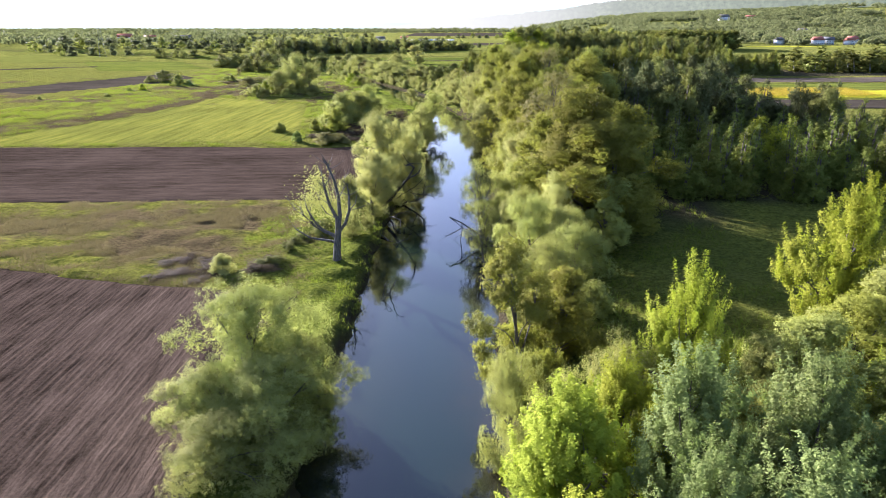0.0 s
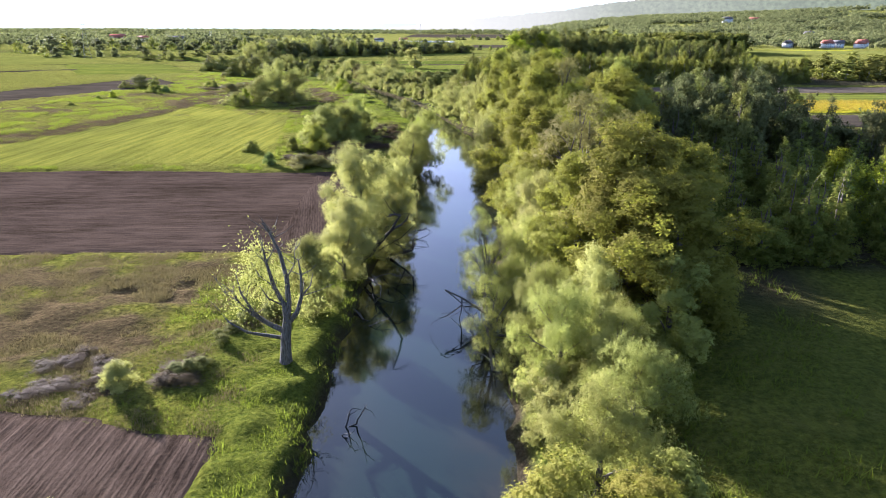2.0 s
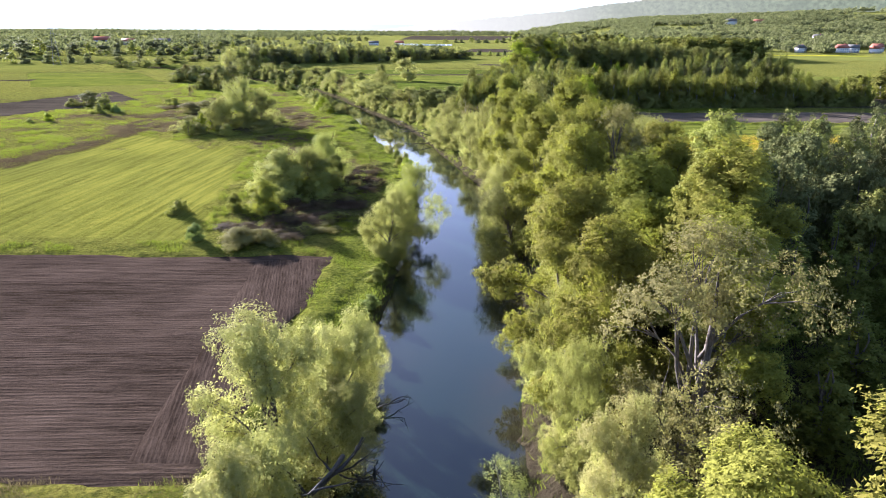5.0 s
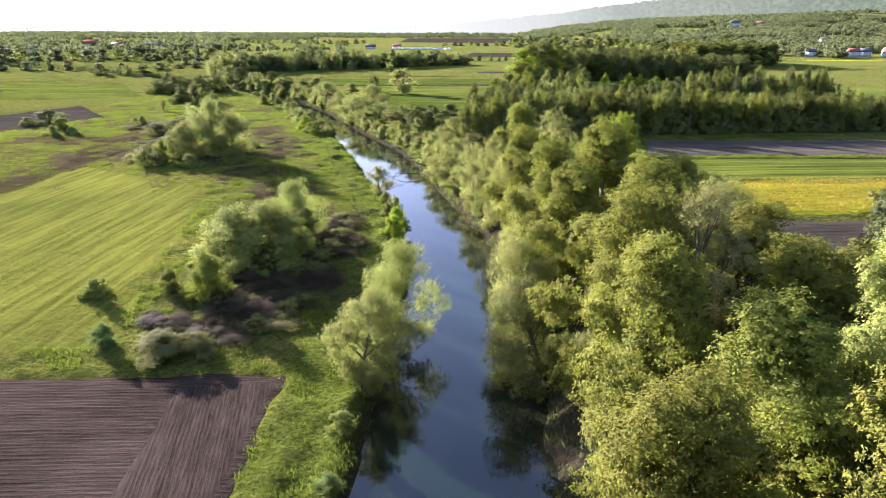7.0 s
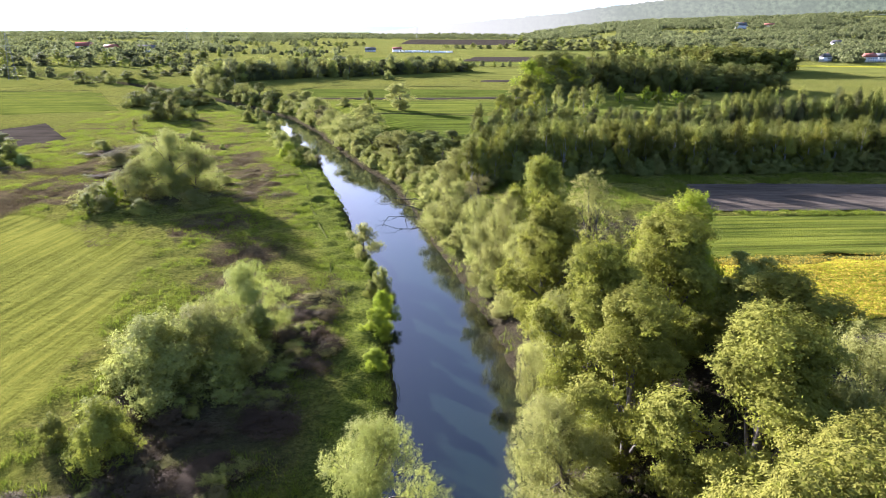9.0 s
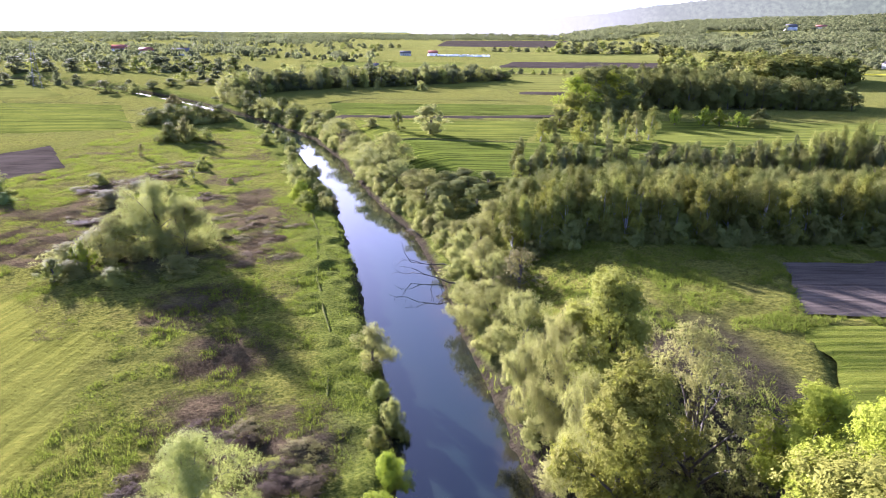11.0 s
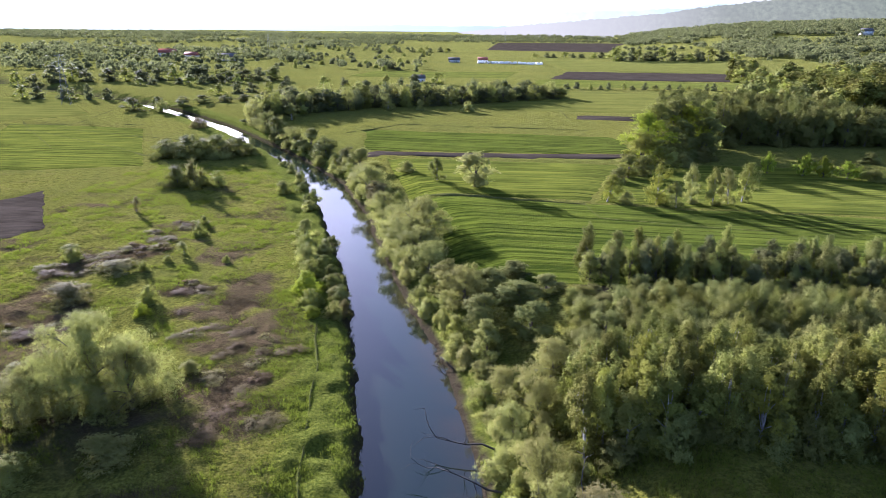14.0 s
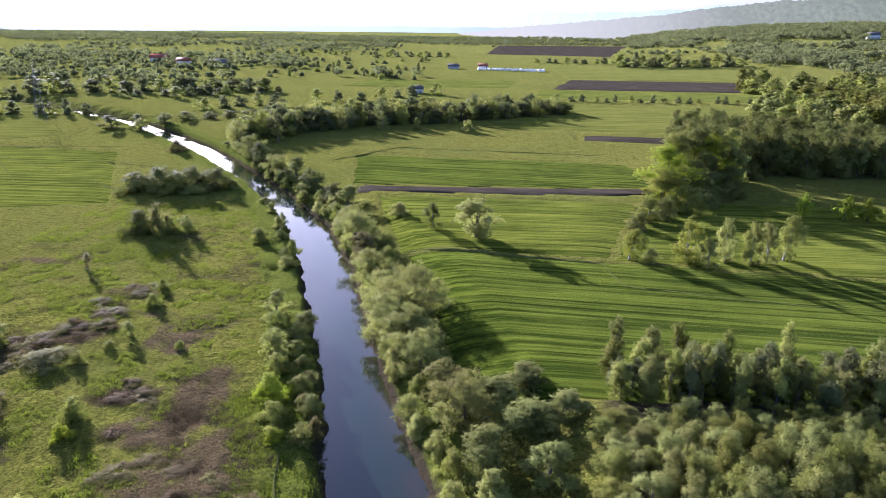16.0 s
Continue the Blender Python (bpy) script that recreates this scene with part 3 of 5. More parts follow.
# ---- trees ----
# kind: (height, width, foot of the crown, shape, masses of foliage, leaf length, leaf width, hang, bark, fullness)
KINDS = {
    "willow": (10.0, 9.0, 0.08, "round", 14, 0.36, 0.15, 1.2, BARK, 1.0),
    "bright_willow": (12.0, 9.0, 0.22, "round", 13, 0.38, 0.17, 1.0, BARK, 0.95),
    "maple": (15.0, 10.0, 0.16, "oval", 16, 0.36, 0.24, 0.2, BARK, 1.0),
    "lime": (11.0, 8.0, 0.10, "spire", 70, 0.34, 0.22, 0.2, BARK, 1.1),
    "oak": (14.0, 9.0, 0.15, "oval", 16, 0.36, 0.24, 0.1, BARK, 1.1),
    "silver": (11.0, 7.0, 0.10, "spire", 84, 0.32, 0.22, 0.4, BARK, 1.1),
    "sparse": (15.0, 10.0, 0.22, "oval", 14, 0.30, 0.20, 0.3, BARK, 0.5),
    "birch": (10.0, 5.0, 0.08, "plume", 9, 0.34, 0.22, 1.2, BIRCH_BARK, 0.8),
    "young": (7.0, 4.2, 0.03, "plume", 8, 0.26, 0.13, 0.0, BARK, 1.5),
    "pine": (8.0, 3.4, 0.14, "plume", 9, 0.36, 0.18, 0.0, BARK, 0.8),
    "larch": (10.5, 5.0, 0.04, "cone", 34, 0.40, 0.20, 0.5, BARK, 0.8),
    "dark": (10.0, 8.0, -0.12, "round", 13, 0.40, 0.26, 0.2, BARK, 1.0),
    "bush": (4.0, 5.0, 0.0, "dome", 13, 0.30, 0.17, 0.2, BARK, 1.1),
    "bramble": (2.0, 4.0, 0.0, "dome", 7, 0.30, 0.10, 0.0, BARK, 0.8),
    "wisp": (9.0, 6.0, 0.12, "oval", 10, 0.26, 0.10, 1.0, DEAD_WOOD, 0.5),
    "great_willow": (10.0, 13.0, 0.0, "round", 46, 0.34, 0.13, 0.8, BARK, 1.5),
    "ash": (11.0, 6.0, 0.14, "oval", 13, 0.34, 0.20, 0.3, BARK, 0.95),
}
LOOKS = {
    "willow": ("willow_tree", "grey-green willow with drooping leafy twigs"),
    "bright_willow": ("willow_tree", "yellow-green willow leaning over the river bank"),
    "maple": ("maple_tree", "tall yellow-green broadleaf tree in spring leaf"),
    "lime": ("lime_tree", "vivid light green young broadleaf tree"),
    "oak": ("oak_tree", "full dark green broadleaf tree"),
    "silver": ("silver_poplar", "silvery green young poplar with pale leaf undersides"),
    "sparse": ("budding_tree", "thinly leaved brownish budding tree"),
    "birch": ("birch_tree", "slender light green birch with a white trunk"),
    "young": ("young_tree", "grey-green young tree in a dense plantation"),
    "pine": ("pine_tree", "dark green pine with a bare lower trunk"),
    "larch": ("larch_tree", "conical mid-green young larch"),
    "dark": ("alder_tree", "dense dark green round-crowned tree"),
    "bramble": ("bramble", "low tangle of dry brown brambles"),
    "great_willow": ("willow_tree", "broad dome-shaped willow with fine leaves"),
    "wisp": ("willow_tree", "thin half-bare grey willow standing at the water's edge"),
    "ash": ("ash_tree", "slender light green ash with a straight dark trunk"),
    "bush": ("bush", "low rounded leafy bush on the meadow"),
}
DETAIL = {"close": (70000, 0.46), "near": (34000, 0.62), "mid": (19000, 0.74), "far": (1100, 3.2)}


def envelope(shape, u):
    """The crown's half width at u from its foot (0) to its top (1)."""
    if shape == "round":
        return math.sin(math.pi * (0.14 + 0.80 * u)) ** 0.55
    if shape == "oval":
        return math.sin(math.pi * (0.10 + 0.84 * u)) ** 0.75
    if shape == "spire":
        return math.sin(math.pi * (0.22 + 0.74 * u)) ** 1.05
    if shape == "plume":
        return math.sin(math.pi * (0.20 + 0.76 * u)) ** 0.9
    if shape == "cone":
        return 0.06 + 0.94 * (1 - u) ** 0.85
    return math.cos(math.pi * 0.48 * u) ** 0.6


def limb(a, b, rng, bend, n=5):
    a, b = Vector(a), Vector(b)
    sag = Vector(rng.normal(0, bend, 3)) * (b - a).length
    return [a.lerp(b, k / (n - 1)) + sag * math.sin(math.pi * k / (n - 1)) + Vector((0, 0, 0.12 * (b - a).length * math.sin(math.pi * k / (n - 1)))) for k in range(n)]


def tree_meshes(kind, seed, detail):
    """The trunk with its limbs, and the crown of leaves: two meshes."""
    rng = np.random.default_rng(seed)
    h, w, foot, shape, lobes, ll, lw, hang, bark, full = KINDS[kind]
    count, size = DETAIL[detail]
    count = int(count * full * min(1.25, max(0.35, (w * h) / 110)))
    cb = foot * h
    layered = shape not in ("cone", "spire")
    centres, radii = [], []
    turn = rng.uniform(0, 6.28)
    lean = rng.normal(0, 0.05, 2)
    for k in range(lobes):
        u = ((k + rng.uniform(0.1, 0.9)) / lobes) ** (0.85 if shape != "cone" else 1.25)
        reach = envelope(shape, u) * w / 2
        turn += 2.4 + rng.normal(0, 0.35)
        out = reach * (rng.uniform(0.45, 1.0) if k % 4 else rng.uniform(0.0, 0.4)) * (1 + 0.22 * math.sin(2 * turn + seed))
        r = (0.088 + 0.068 * rng.random()) * w * (0.65 + 0.5 * envelope(shape, u))
        if layered:
            out *= 0.82
            r = rng.uniform(0.62, 1.15) * w * (0.6 + 0.45 * envelope(shape, u)) * 0.72 / lobes ** 0.42
        if shape == "cone":
            r = max(0.35, reach * 0.55)
        if shape == "spire":
            r *= 0.62
        z = cb + (h - cb) * u - r * (0.7 if layered else 0.35)
        centres.append((math.cos(turn) * out + lean[0] * z, math.sin(turn) * out + lean[1] * z, max(z, r * 0.5)))
        radii.append(r)
    centres, radii = np.array(centres), np.array(radii)
    mains, main_r, mass_of = centres, radii, np.arange(lobes)
    if layered:
        # each mass breaks up into boughs on its outer and upper side
        per = 10
        mass_of = np.repeat(np.arange(lobes), per)
        away = mains - np.array([0, 0, cb + (h - cb) * 0.35])
        away /= np.linalg.norm(away, axis=1)[:, None] + 1e-9
        face = rng.normal(0, 1, (lobes * per, 3)) + away[mass_of] * 0.95 + np.array([0, 0, 0.25])
        face /= np.linalg.norm(face, axis=1)[:, None]
        tall_by = 1.7 if shape == "plume" else 1.0
        centres = mains[mass_of] + face * (main_r[mass_of] * rng.uniform(0.3, 0.9, lobes * per))[:, None] * np.array([1, 1, tall_by])
        radii = main_r[mass_of] * rng.uniform(0.34, 0.66, lobes * per)
        centres[:, 2] = np.maximum(centres[:, 2], radii * 0.6)
        lobes = lobes * per
    # leaves sit towards the skin of each bough, in smaller tufts
    tufts = max(lobes * 3, int(count / 22))
    weight = radii ** 2 / np.sum(radii ** 2)
    own = rng.choice(lobes, tufts, p=weight)
    d = rng.normal(0, 1, (tufts, 3)) + (face[own] * 0.5 if layered else 0)
    d[:, 2] = d[:, 2] * 0.9 + 0.25
    d /= np.linalg.norm(d, axis=1)[:, None]
    tuft_at = centres[own] + d * (radii[own] * rng.uniform(0.45, 1.15, tufts))[:, None] * np.array([1.1, 1.1, 1.5 if shape == "plume" else 0.85])
    pick = rng.integers(0, tufts, count)
    spread_by = 0.20 * size ** 0.5 * rng.uniform(0.4, 1.3, (count, 1))
    pts = tuft_at[pick] + rng.normal(0, 1, (count, 3)) * spread_by * np.array([1, 1, 1.5 if shape == "plume" else 0.75 + 0.45 * hang if shape != "spire" else 2.3])
    if hang > 0.8:
        pts[:, 2] -= np.abs(rng.normal(0, 0.28, count)) * min(1.5, size)
    if shape == "spire":
        # upright leafy shoots
        shoots = max(70, int(count / 170))
        own = rng.choice(lobes, shoots, p=weight)
        d = rng.normal(0, 1, (shoots, 3))
        d[:, 2] = np.abs(d[:, 2]) * 0.8
        d /= np.linalg.norm(d, axis=1)[:, None]
        way = d * 0.5 + np.array([0, 0, 0.9])
        long_ = rng.uniform(0.5, 1.25, shoots) * h * 0.15
        pick = rng.integers(0, shoots, count)
        u = rng.random(count)
        pts = centres[own][pick] + d[pick] * radii[own][pick][:, None] * 0.5 + way[pick] * (long_[pick] * u)[:, None] + rng.normal(0, 1, (count, 3)) * (0.24 * size ** 0.5 * (1.1 - 0.7 * u))[:, None]
    middle = np.array([0, 0, cb + (h - cb) * 0.45])
    out = pts - middle
    out /= np.linalg.norm(out, axis=1)[:, None] + 1e-9
    fine = detail in ("close", "near")
    out = out * (0.7 if fine else 1.0) + d[pick] * (0.7 if fine else 0.3)
    out[:, 2] += 0.35
    pts[:, 2] = np.maximum(pts[:, 2], 0.15)
    v, f = leaves(pts, out, ll * size, lw * size, rng, hang, 0.45)
    if kind not in ("sparse", "wisp", "ash"):
        # the shaded inside of the crown
        inner = int(count * 0.16)
        own = rng.choice(len(mains), inner, p=main_r ** 2 / np.sum(main_r ** 2))
        deep = mains[own] * np.array([0.85, 0.85, 0.97]) + rng.normal(0, 0.27, (inner, 3)) * main_r[own][:, None]
        deep[:, 2] = np.maximum(deep[:, 2], 0.3)
        v2, f2 = leaves(deep, rng.normal(0, 1, (inner, 3)), ll * size * 1.3, lw * size * 1.5, rng)
        v, f = np.concatenate([v, v2]), np.concatenate([f, f2 + len(v)])
    crown = mesh_of(kind + "_crown", v, f, [LEAF[kind if kind in LEAF else "dark"]])
    # wood
    pieces = []
    top = (lean[0] * h * 0.8, lean[1] * h * 0.8, cb + (h - cb) * 0.78)
    base_r = 0.018 * h + 0.06
    base_r *= 0.4 if shape == "dome" else 0.62 if kind in ("ash", "birch", "young") else 1.0
    stem = limb((0, 0, -0.4), top, rng, 0.02, 7)
    pieces.append(tube(stem, [base_r * (1.25 - 1.15 * k / 6) for k in range(7)], 7 if detail in ("close", "near") else 5))
    if detail != "far":
        for k in rng.choice(len(mains), min(len(mains), 24 if fine else 9), replace=False):
            z = max(0.12 * h if shape != "dome" else 0.1, mains[k][2] * rng.uniform(0.35, 0.7))
            q = min(0.99, z / top[2])
            a = (top[0] * q, top[1] * q, z)
            path = limb(a, mains[k], rng, 0.06, 5)
            r0 = base_r * (0.55 - 0.3 * q)
            pieces.append(tube(path, [r0 * (1 - 0.82 * i / 4) for i in range(5)], 5))
            if fine:
                for tip in centres[mass_of == k][:5]:
                    pieces.append(tube(limb(path[3], tip, rng, 0.05, 3), [r0 * 0.3, r0 * 0.2, r0 * 0.06], 4))
    v, f = join(pieces)
    wood = mesh_of(kind + "_trunk", v, f, [bark], True)
    return wood, crown


STOCK = {}
PLANTED = random.Random(7)


def plant(kind, x, y, top=None, width=None, detail="near", label="", group="", leaf="", tall=None, lean=(0, 0)):
    """One tree or bush at a place; top: the height above sea level of its top, tall: its own height."""
    h0, w0 = KINDS[kind][:2]
    z = ground_z(x, y)
    tall = max(1.2, top - z) if tall is None else tall
    width = (width or w0 * tall / h0) * (1.36 if kind == "maple" else 1.15 if kind == "sparse" else 1.15 if kind == "willow" and detail == "near" else 1.0)
    if kind == "bramble":
        tall, width = tall * 0.72, width * 1.2
    variant = PLANTED.randrange(2 if detail in ("close", "near") else 3)
    key = (kind, detail, variant)
    if key not in STOCK:
        STOCK[key] = tree_meshes(kind, 11 + 7 * variant + 131 * sorted(KINDS).index(kind), detail)
    wood, crown = STOCK[key]
    name, words = LOOKS[kind]
    thing = tagged(new(name), label or words, "bush" if kind in ("bush", "bramble") else "tree", group)
    thing.matrix_basis = pose(x, y, z - 0.05) @ Vector((lean[0], lean[1], tall)).to_track_quat("Z", "Y").to_matrix().to_4x4() @ pose(0, 0, 0, 0, 0, PLANTED.uniform(0, 360)) @ Matrix.Diagonal((width / w0, width / w0, tall / h0, 1))
    part("trunk", wood, thing)
    c = part("crown", crown, thing)
    if leaf:
        c.material_slots[0].link = "OBJECT"
        c.material_slots[0].material = LEAF[leaf]
    return thing


def plant_all(rows, detail, group):
    for kind, x, y, top, width, *more in rows:
        if group == "trees by the meadow" and x < 10:
            width, detail = width * 1.2, "near" if y < 345 else detail
        more = more or (["fresh"] if kind == "willow" and y < 118 and x > 0 else [])
        plant(kind, x, y, top, width, "close" if detail == "near" and y < 222 else detail, group=group, leaf=more[0] if more else "", label=more[1] if len(more) > 1 else "", lean=more[2] if len(more) > 2 else (0, 0))


# the thicket at the start, on the high bank
plant_all([("lime", 6.3, 27.5, 10.0, 8), ("lime", 9.3, 30.5, 9.6, 6), ("lime", 14, 35, 12.8, 6.2), ("lime", 5.5, 21, 9, 7)], "close", "thicket on the high bank")
plant_all([("silver", 12, 27, 12.0, 6.5), ("silver", 16.5, 26.5, 12.2, 6.5), ("silver", 19.5, 23, 12.2, 7), ("silver", 14, 21.5, 11, 6.5), ("silver", 10.5, 22, 10.5, 6), ("silver", 17.5, 19, 11, 6.5)], "close", "thicket on the high bank")
plant_all([("lime", 30, 47.5, 14.6, 8.5), ("oak", 30.5, 41, 12.5, 8), ("oak", 25, 37, 11.4, 7, "maple"), ("oak", 20.5, 33, 11.6, 7), ("oak", 17.3, 31.5, 11.2, 5.5)], "close", "thicket on the high bank")
plant_all([("oak", 24, 29, 11.4, 7.5), ("lime", 27.5, 31, 11.8, 7), ("oak", 22, 26, 11.5, 6), ("willow", 10.2, 35, 9.4, 6), ("oak", 27, 24, 11, 8), ("lime", 33, 35, 12, 8), ("oak", 34, 42, 12.5, 8)], "close", "thicket on the high bank")
# trees along the high bank
plant_all([("willow", 4.3, 37.5, 7.6, 4.5), ("ash", 5.6, 43.4, 12.6, 6.2, "maple"), ("oak", 9.0, 47.5, 9.2, 6.2, "maple"), ("willow", 9.5, 56, 9.0, 7)], "near", "trees on the high bank")
# the oak in this row is added to keep sun off the meadow
plant_all([("willow", 9.3, 68.4, 9.8, 6.5), ("willow", 12.9, 61.8, 8.6, 6.5), ("willow", 13.2, 67, 8.8, 6), ("willow", 9.5, 76, 8.8, 6), ("bright_willow", 12, 73, 11, 6), ("oak", 17.6, 70.5, 11.5, 6.5)], "near", "trees on the high bank")
plant_all([("maple", 16.6, 79.6, 19.4, 11), ("maple", 13.2, 84, 16.3, 8), ("maple", 19.5, 75, 15.5, 9), ("maple", 21.5, 84, 17.5, 9), ("willow", 9.5, 87, 9.5, 5.5), ("sparse", 15.9, 100, 20.2, 10.5), ("bright_willow", 10.8, 94, 12, 6)], "near", "trees on the high bank")
plant_all([("maple", 13.4, 119, 18.6, 9.0), ("maple", 13.5, 109, 17.6, 8), ("maple", 23.7, 117, 21.8, 10), ("sparse", 20.8, 138.5, 22.1, 9.5), ("maple", 15.7, 131, 21.0, 9.0), ("oak", 27.5, 126, 22.6, 9.5)], "near", "trees on the high bank")
plant_all([("maple", 20.5, 106, 18.5, 8), ("maple", 20, 125, 19, 9), ("willow", 10.8, 104, 11, 6), ("willow", 11.4, 113, 11.5, 6), ("willow", 14.0, 124, 12.5, 6), ("willow", 16.0, 136, 13, 6), ("willow", 17, 146, 13, 6.5)], "near", "trees on the high bank")
plant_all([("willow", 12.0, 153.0, 10.4, 9.6, "dark", "fresh green willow hanging over the river", (-3.0, 0)), ("willow", 12.8, 164, 11, 8.8, "", "", (-3, 0)), ("willow", 13.2, 180, 12.8, 6.5), ("maple", 15.2, 173, 20.0, 8.5), ("maple", 22.5, 176.5, 21.8, 9.5), ("oak", 25.6, 182.5, 22.0, 8.5, "lime")], "near", "trees on the high bank")
plant_all([("maple", 16.8, 166, 18.4, 8.5), ("maple", 22.3, 157, 20.6, 10), ("maple", 18.4, 142.5, 21.6, 9.5), ("maple", 14.0, 193, 18.8, 8.5), ("sparse", 20, 194, 21.1, 9, "willow"), ("maple", 15.8, 207, 20.9, 8.5)], "near", "trees on the high bank")
plant_all([("willow", 11.6, 209, 15.5, 7), ("willow", 8.6, 226, 11.0, 6.0), ("maple", 29, 169, 18.8, 8.5), ("oak", 30.5, 178, 17.5, 8), ("willow", 31.0, 159, 18.4, 9.6), ("maple", 33, 138, 17.8, 9), ("maple", 28, 146, 19, 9)], "near", "trees on the high bank")
plant_all([("maple", 24.5, 150, 18.4, 8), ("oak", 26.5, 191, 18.5, 8, "lime"), ("maple", 27, 137, 19, 8), ("sparse", 18, 216, 16.5, 7, "willow"), ("willow", 13.5, 217, 13.5, 6.5), ("willow", 12.6, 200, 13.5, 6)], "near", "trees on the high bank")
plant_all([("willow", 8.0, 214, 9.8, 5.5), ("willow", 4.2, 236, 8.4, 6.6), ("sparse", 9.0, 244, 10.5, 6.5), ("willow", 5.2, 247, 8.6, 5), ("willow", 3.2, 253, 9.0, 6), ("willow", 0.4, 262, 7.4, 5), ("willow", 1.0, 241, 6, 4.5)], "near", "trees on the high bank")
plant_all([("willow", -1.6, 272, 6.4, 5), ("dark", -4.2, 283, 8.2, 5, "willow"), ("dark", -5.6, 291, 10.2, 7), ("willow", -9.6, 303, 10.0, 7.5), ("dark", -4.6, 304, 9.6, 7), ("dark", 0.2, 298, 9.8, 7), ("dark", 2.2, 288, 10.0, 6)], "mid", "trees by the meadow")
plant_all([("willow", 5.5, 275, 9.8, 6), ("willow", 3.2, 267, 8.6, 5), ("dark", -1, 309, 9.2, 6.5), ("dark", 5, 300, 10.5, 6), ("dark", -13.5, 310, 8.6, 6.5, "willow"), ("willow", -18.5, 319, 9.0, 7.5), ("great_willow", -23.6, 340, 12.8, 14, "willow"), ("willow", -26.5, 333, 9.8, 10)], "mid", "trees by the meadow")
plant_all([("willow", -22, 328, 9.5, 8), ("willow", -30.5, 347, 9.0, 7), ("willow", -37, 361, 8.8, 7), ("dark", -41.5, 374, 8.6, 7.5, "sparse"), ("willow", -46.5, 385, 10.6, 8.5), ("willow", -51, 397, 9.0, 8), ("dark", -57, 415, 9.6, 9, "willow")], "mid", "trees by the meadow")
plant_all([("dark", -63, 423, 9.2, 8), ("bush", -38, 403, 8.4, 6, "willow"), ("dark", -76, 440, 9.5, 9), ("dark", -86, 453, 10.0, 9), ("willow", -97, 464, 9.6, 9), ("dark", -109, 479, 10.5, 10), ("willow", -121, 494, 11.5, 10)], "mid", "trees by the meadow")
plant_all([("oak", -14, 382, 16.6, 9.0, "bright_willow", "pale yellow-green willow standing alone in the meadow"), ("birch", -26, 389, 12.8, 4.2)], "mid", "trees by the meadow")
plant_all([("birch", 23, 371, 13.2, 7, "maple"), ("bush", 28, 370, 9, 5, "willow"), ("birch", 36, 371, 16.6, 7, "maple"), ("birch", 40.5, 368, 12.6, 4.6, "willow"), ("birch", 45, 372, 16.4, 6, "willow"), ("birch", 50.5, 371, 16.0, 6, "oak"), ("birch", 55, 373, 15.4, 6, "willow"), ("birch", 59, 375, 16.8, 6.5, "oak")], "mid", "trees by the meadow")
plant_all([("maple", 44, 436, 22.6, 12, "lime"), ("maple", 50, 449, 25, 12, "oak"), ("maple", 57, 458, 25.5, 12, "dark"), ("oak", 64, 468, 25, 14, "dark"), ("oak", 52, 440, 17, 12, "dark"), ("oak", 60, 452, 16, 12, "dark"), ("oak", 70, 462, 18, 12, "dark"), ("bush", 55, 430, 10, 10, "dark"), ("bush", 64, 440, 10, 10, "dark"), ("maple", 40, 424, 17, 11)], "mid", "trees by the meadow")
plant_all([("oak", 33, 405, 13.5, 9), ("oak", 46, 418, 14, 9), ("bush", 29, 398, 10, 7), ("maple", 60, 460, 23, 12, "lime"), ("dark", 38, 410, 12, 8)], "mid", "trees by the meadow")
plant_all([("lime", 80, 420, 11.5, 6), ("lime", 90, 417, 12, 7), ("lime", 96, 416, 11.5, 7), ("lime", 103, 415, 10.5, 8), ("bush", 110, 413, 9, 9, "oak")], "mid", "trees by the meadow")
rng = np.random.default_rng(5)
# dark wood, larch plantation, birch wood, pine belt, far wood: planted on loose grids
def wood(kind_of, xs, ys, gap, top_of, detail, group, width_of, keep=lambda x, y: True):
    for x in np.arange(xs[0], xs[1], gap):
        for y in np.arange(ys[0], ys[1], gap):
            px, py = x + rng.uniform(-0.4, 0.4) * gap, y + rng.uniform(-0.4, 0.4) * gap
            if keep(px, py):
                kind, leaf = kind_of(px, py)
                plant(kind, px, py, top_of(px, py), width_of(px, py), detail, group=group, leaf=leaf)


wood(lambda x, y: ("dark", "pine") if rng.random() < 0.45 else ("larch", "pine") if rng.random() < 0.4 else ("dark", ""), (34, 76), (124, 162), 4.7, lambda x, y: 18.4 + rng.uniform(-1.8, 2.2) - 3.0 * step((x - 0.5 * (y - 37)) / 8), "mid", "dark wood", lambda x, y: rng.uniform(5.5, 7.5), lambda x, y: x > 33 + 0.42 * (y - 128) and (y < 134 or x < 0.575 * (y - 37)))
wood(lambda x, y: ("larch", "") if rng.random() < 0.96 else ("birch", "lime"), (26, 88), (87, 127), 5.0, lambda x, y: 13.4 + rng.uniform(-2.6, 1.8), "mid", "larch plantation", lambda x, y: rng.uniform(4.4, 6.2), lambda x, y: x + (y - 87) * 0.1 > 26.5)
wood(lambda x, y: ("birch", ("maple", "birch", "oak", "")[int(rng.integers(0, 4))]), (9, 135), (256, 268), 2.9, lambda x, y: 17.0 + rng.uniform(-2.4, 1.6) - 2.2 * step((22 - x) / 12), "mid", "birch wood", lambda x, y: rng.uniform(4.2, 5.8), lambda x, y: y > 256 + 0.13 * max(0, x - 40))
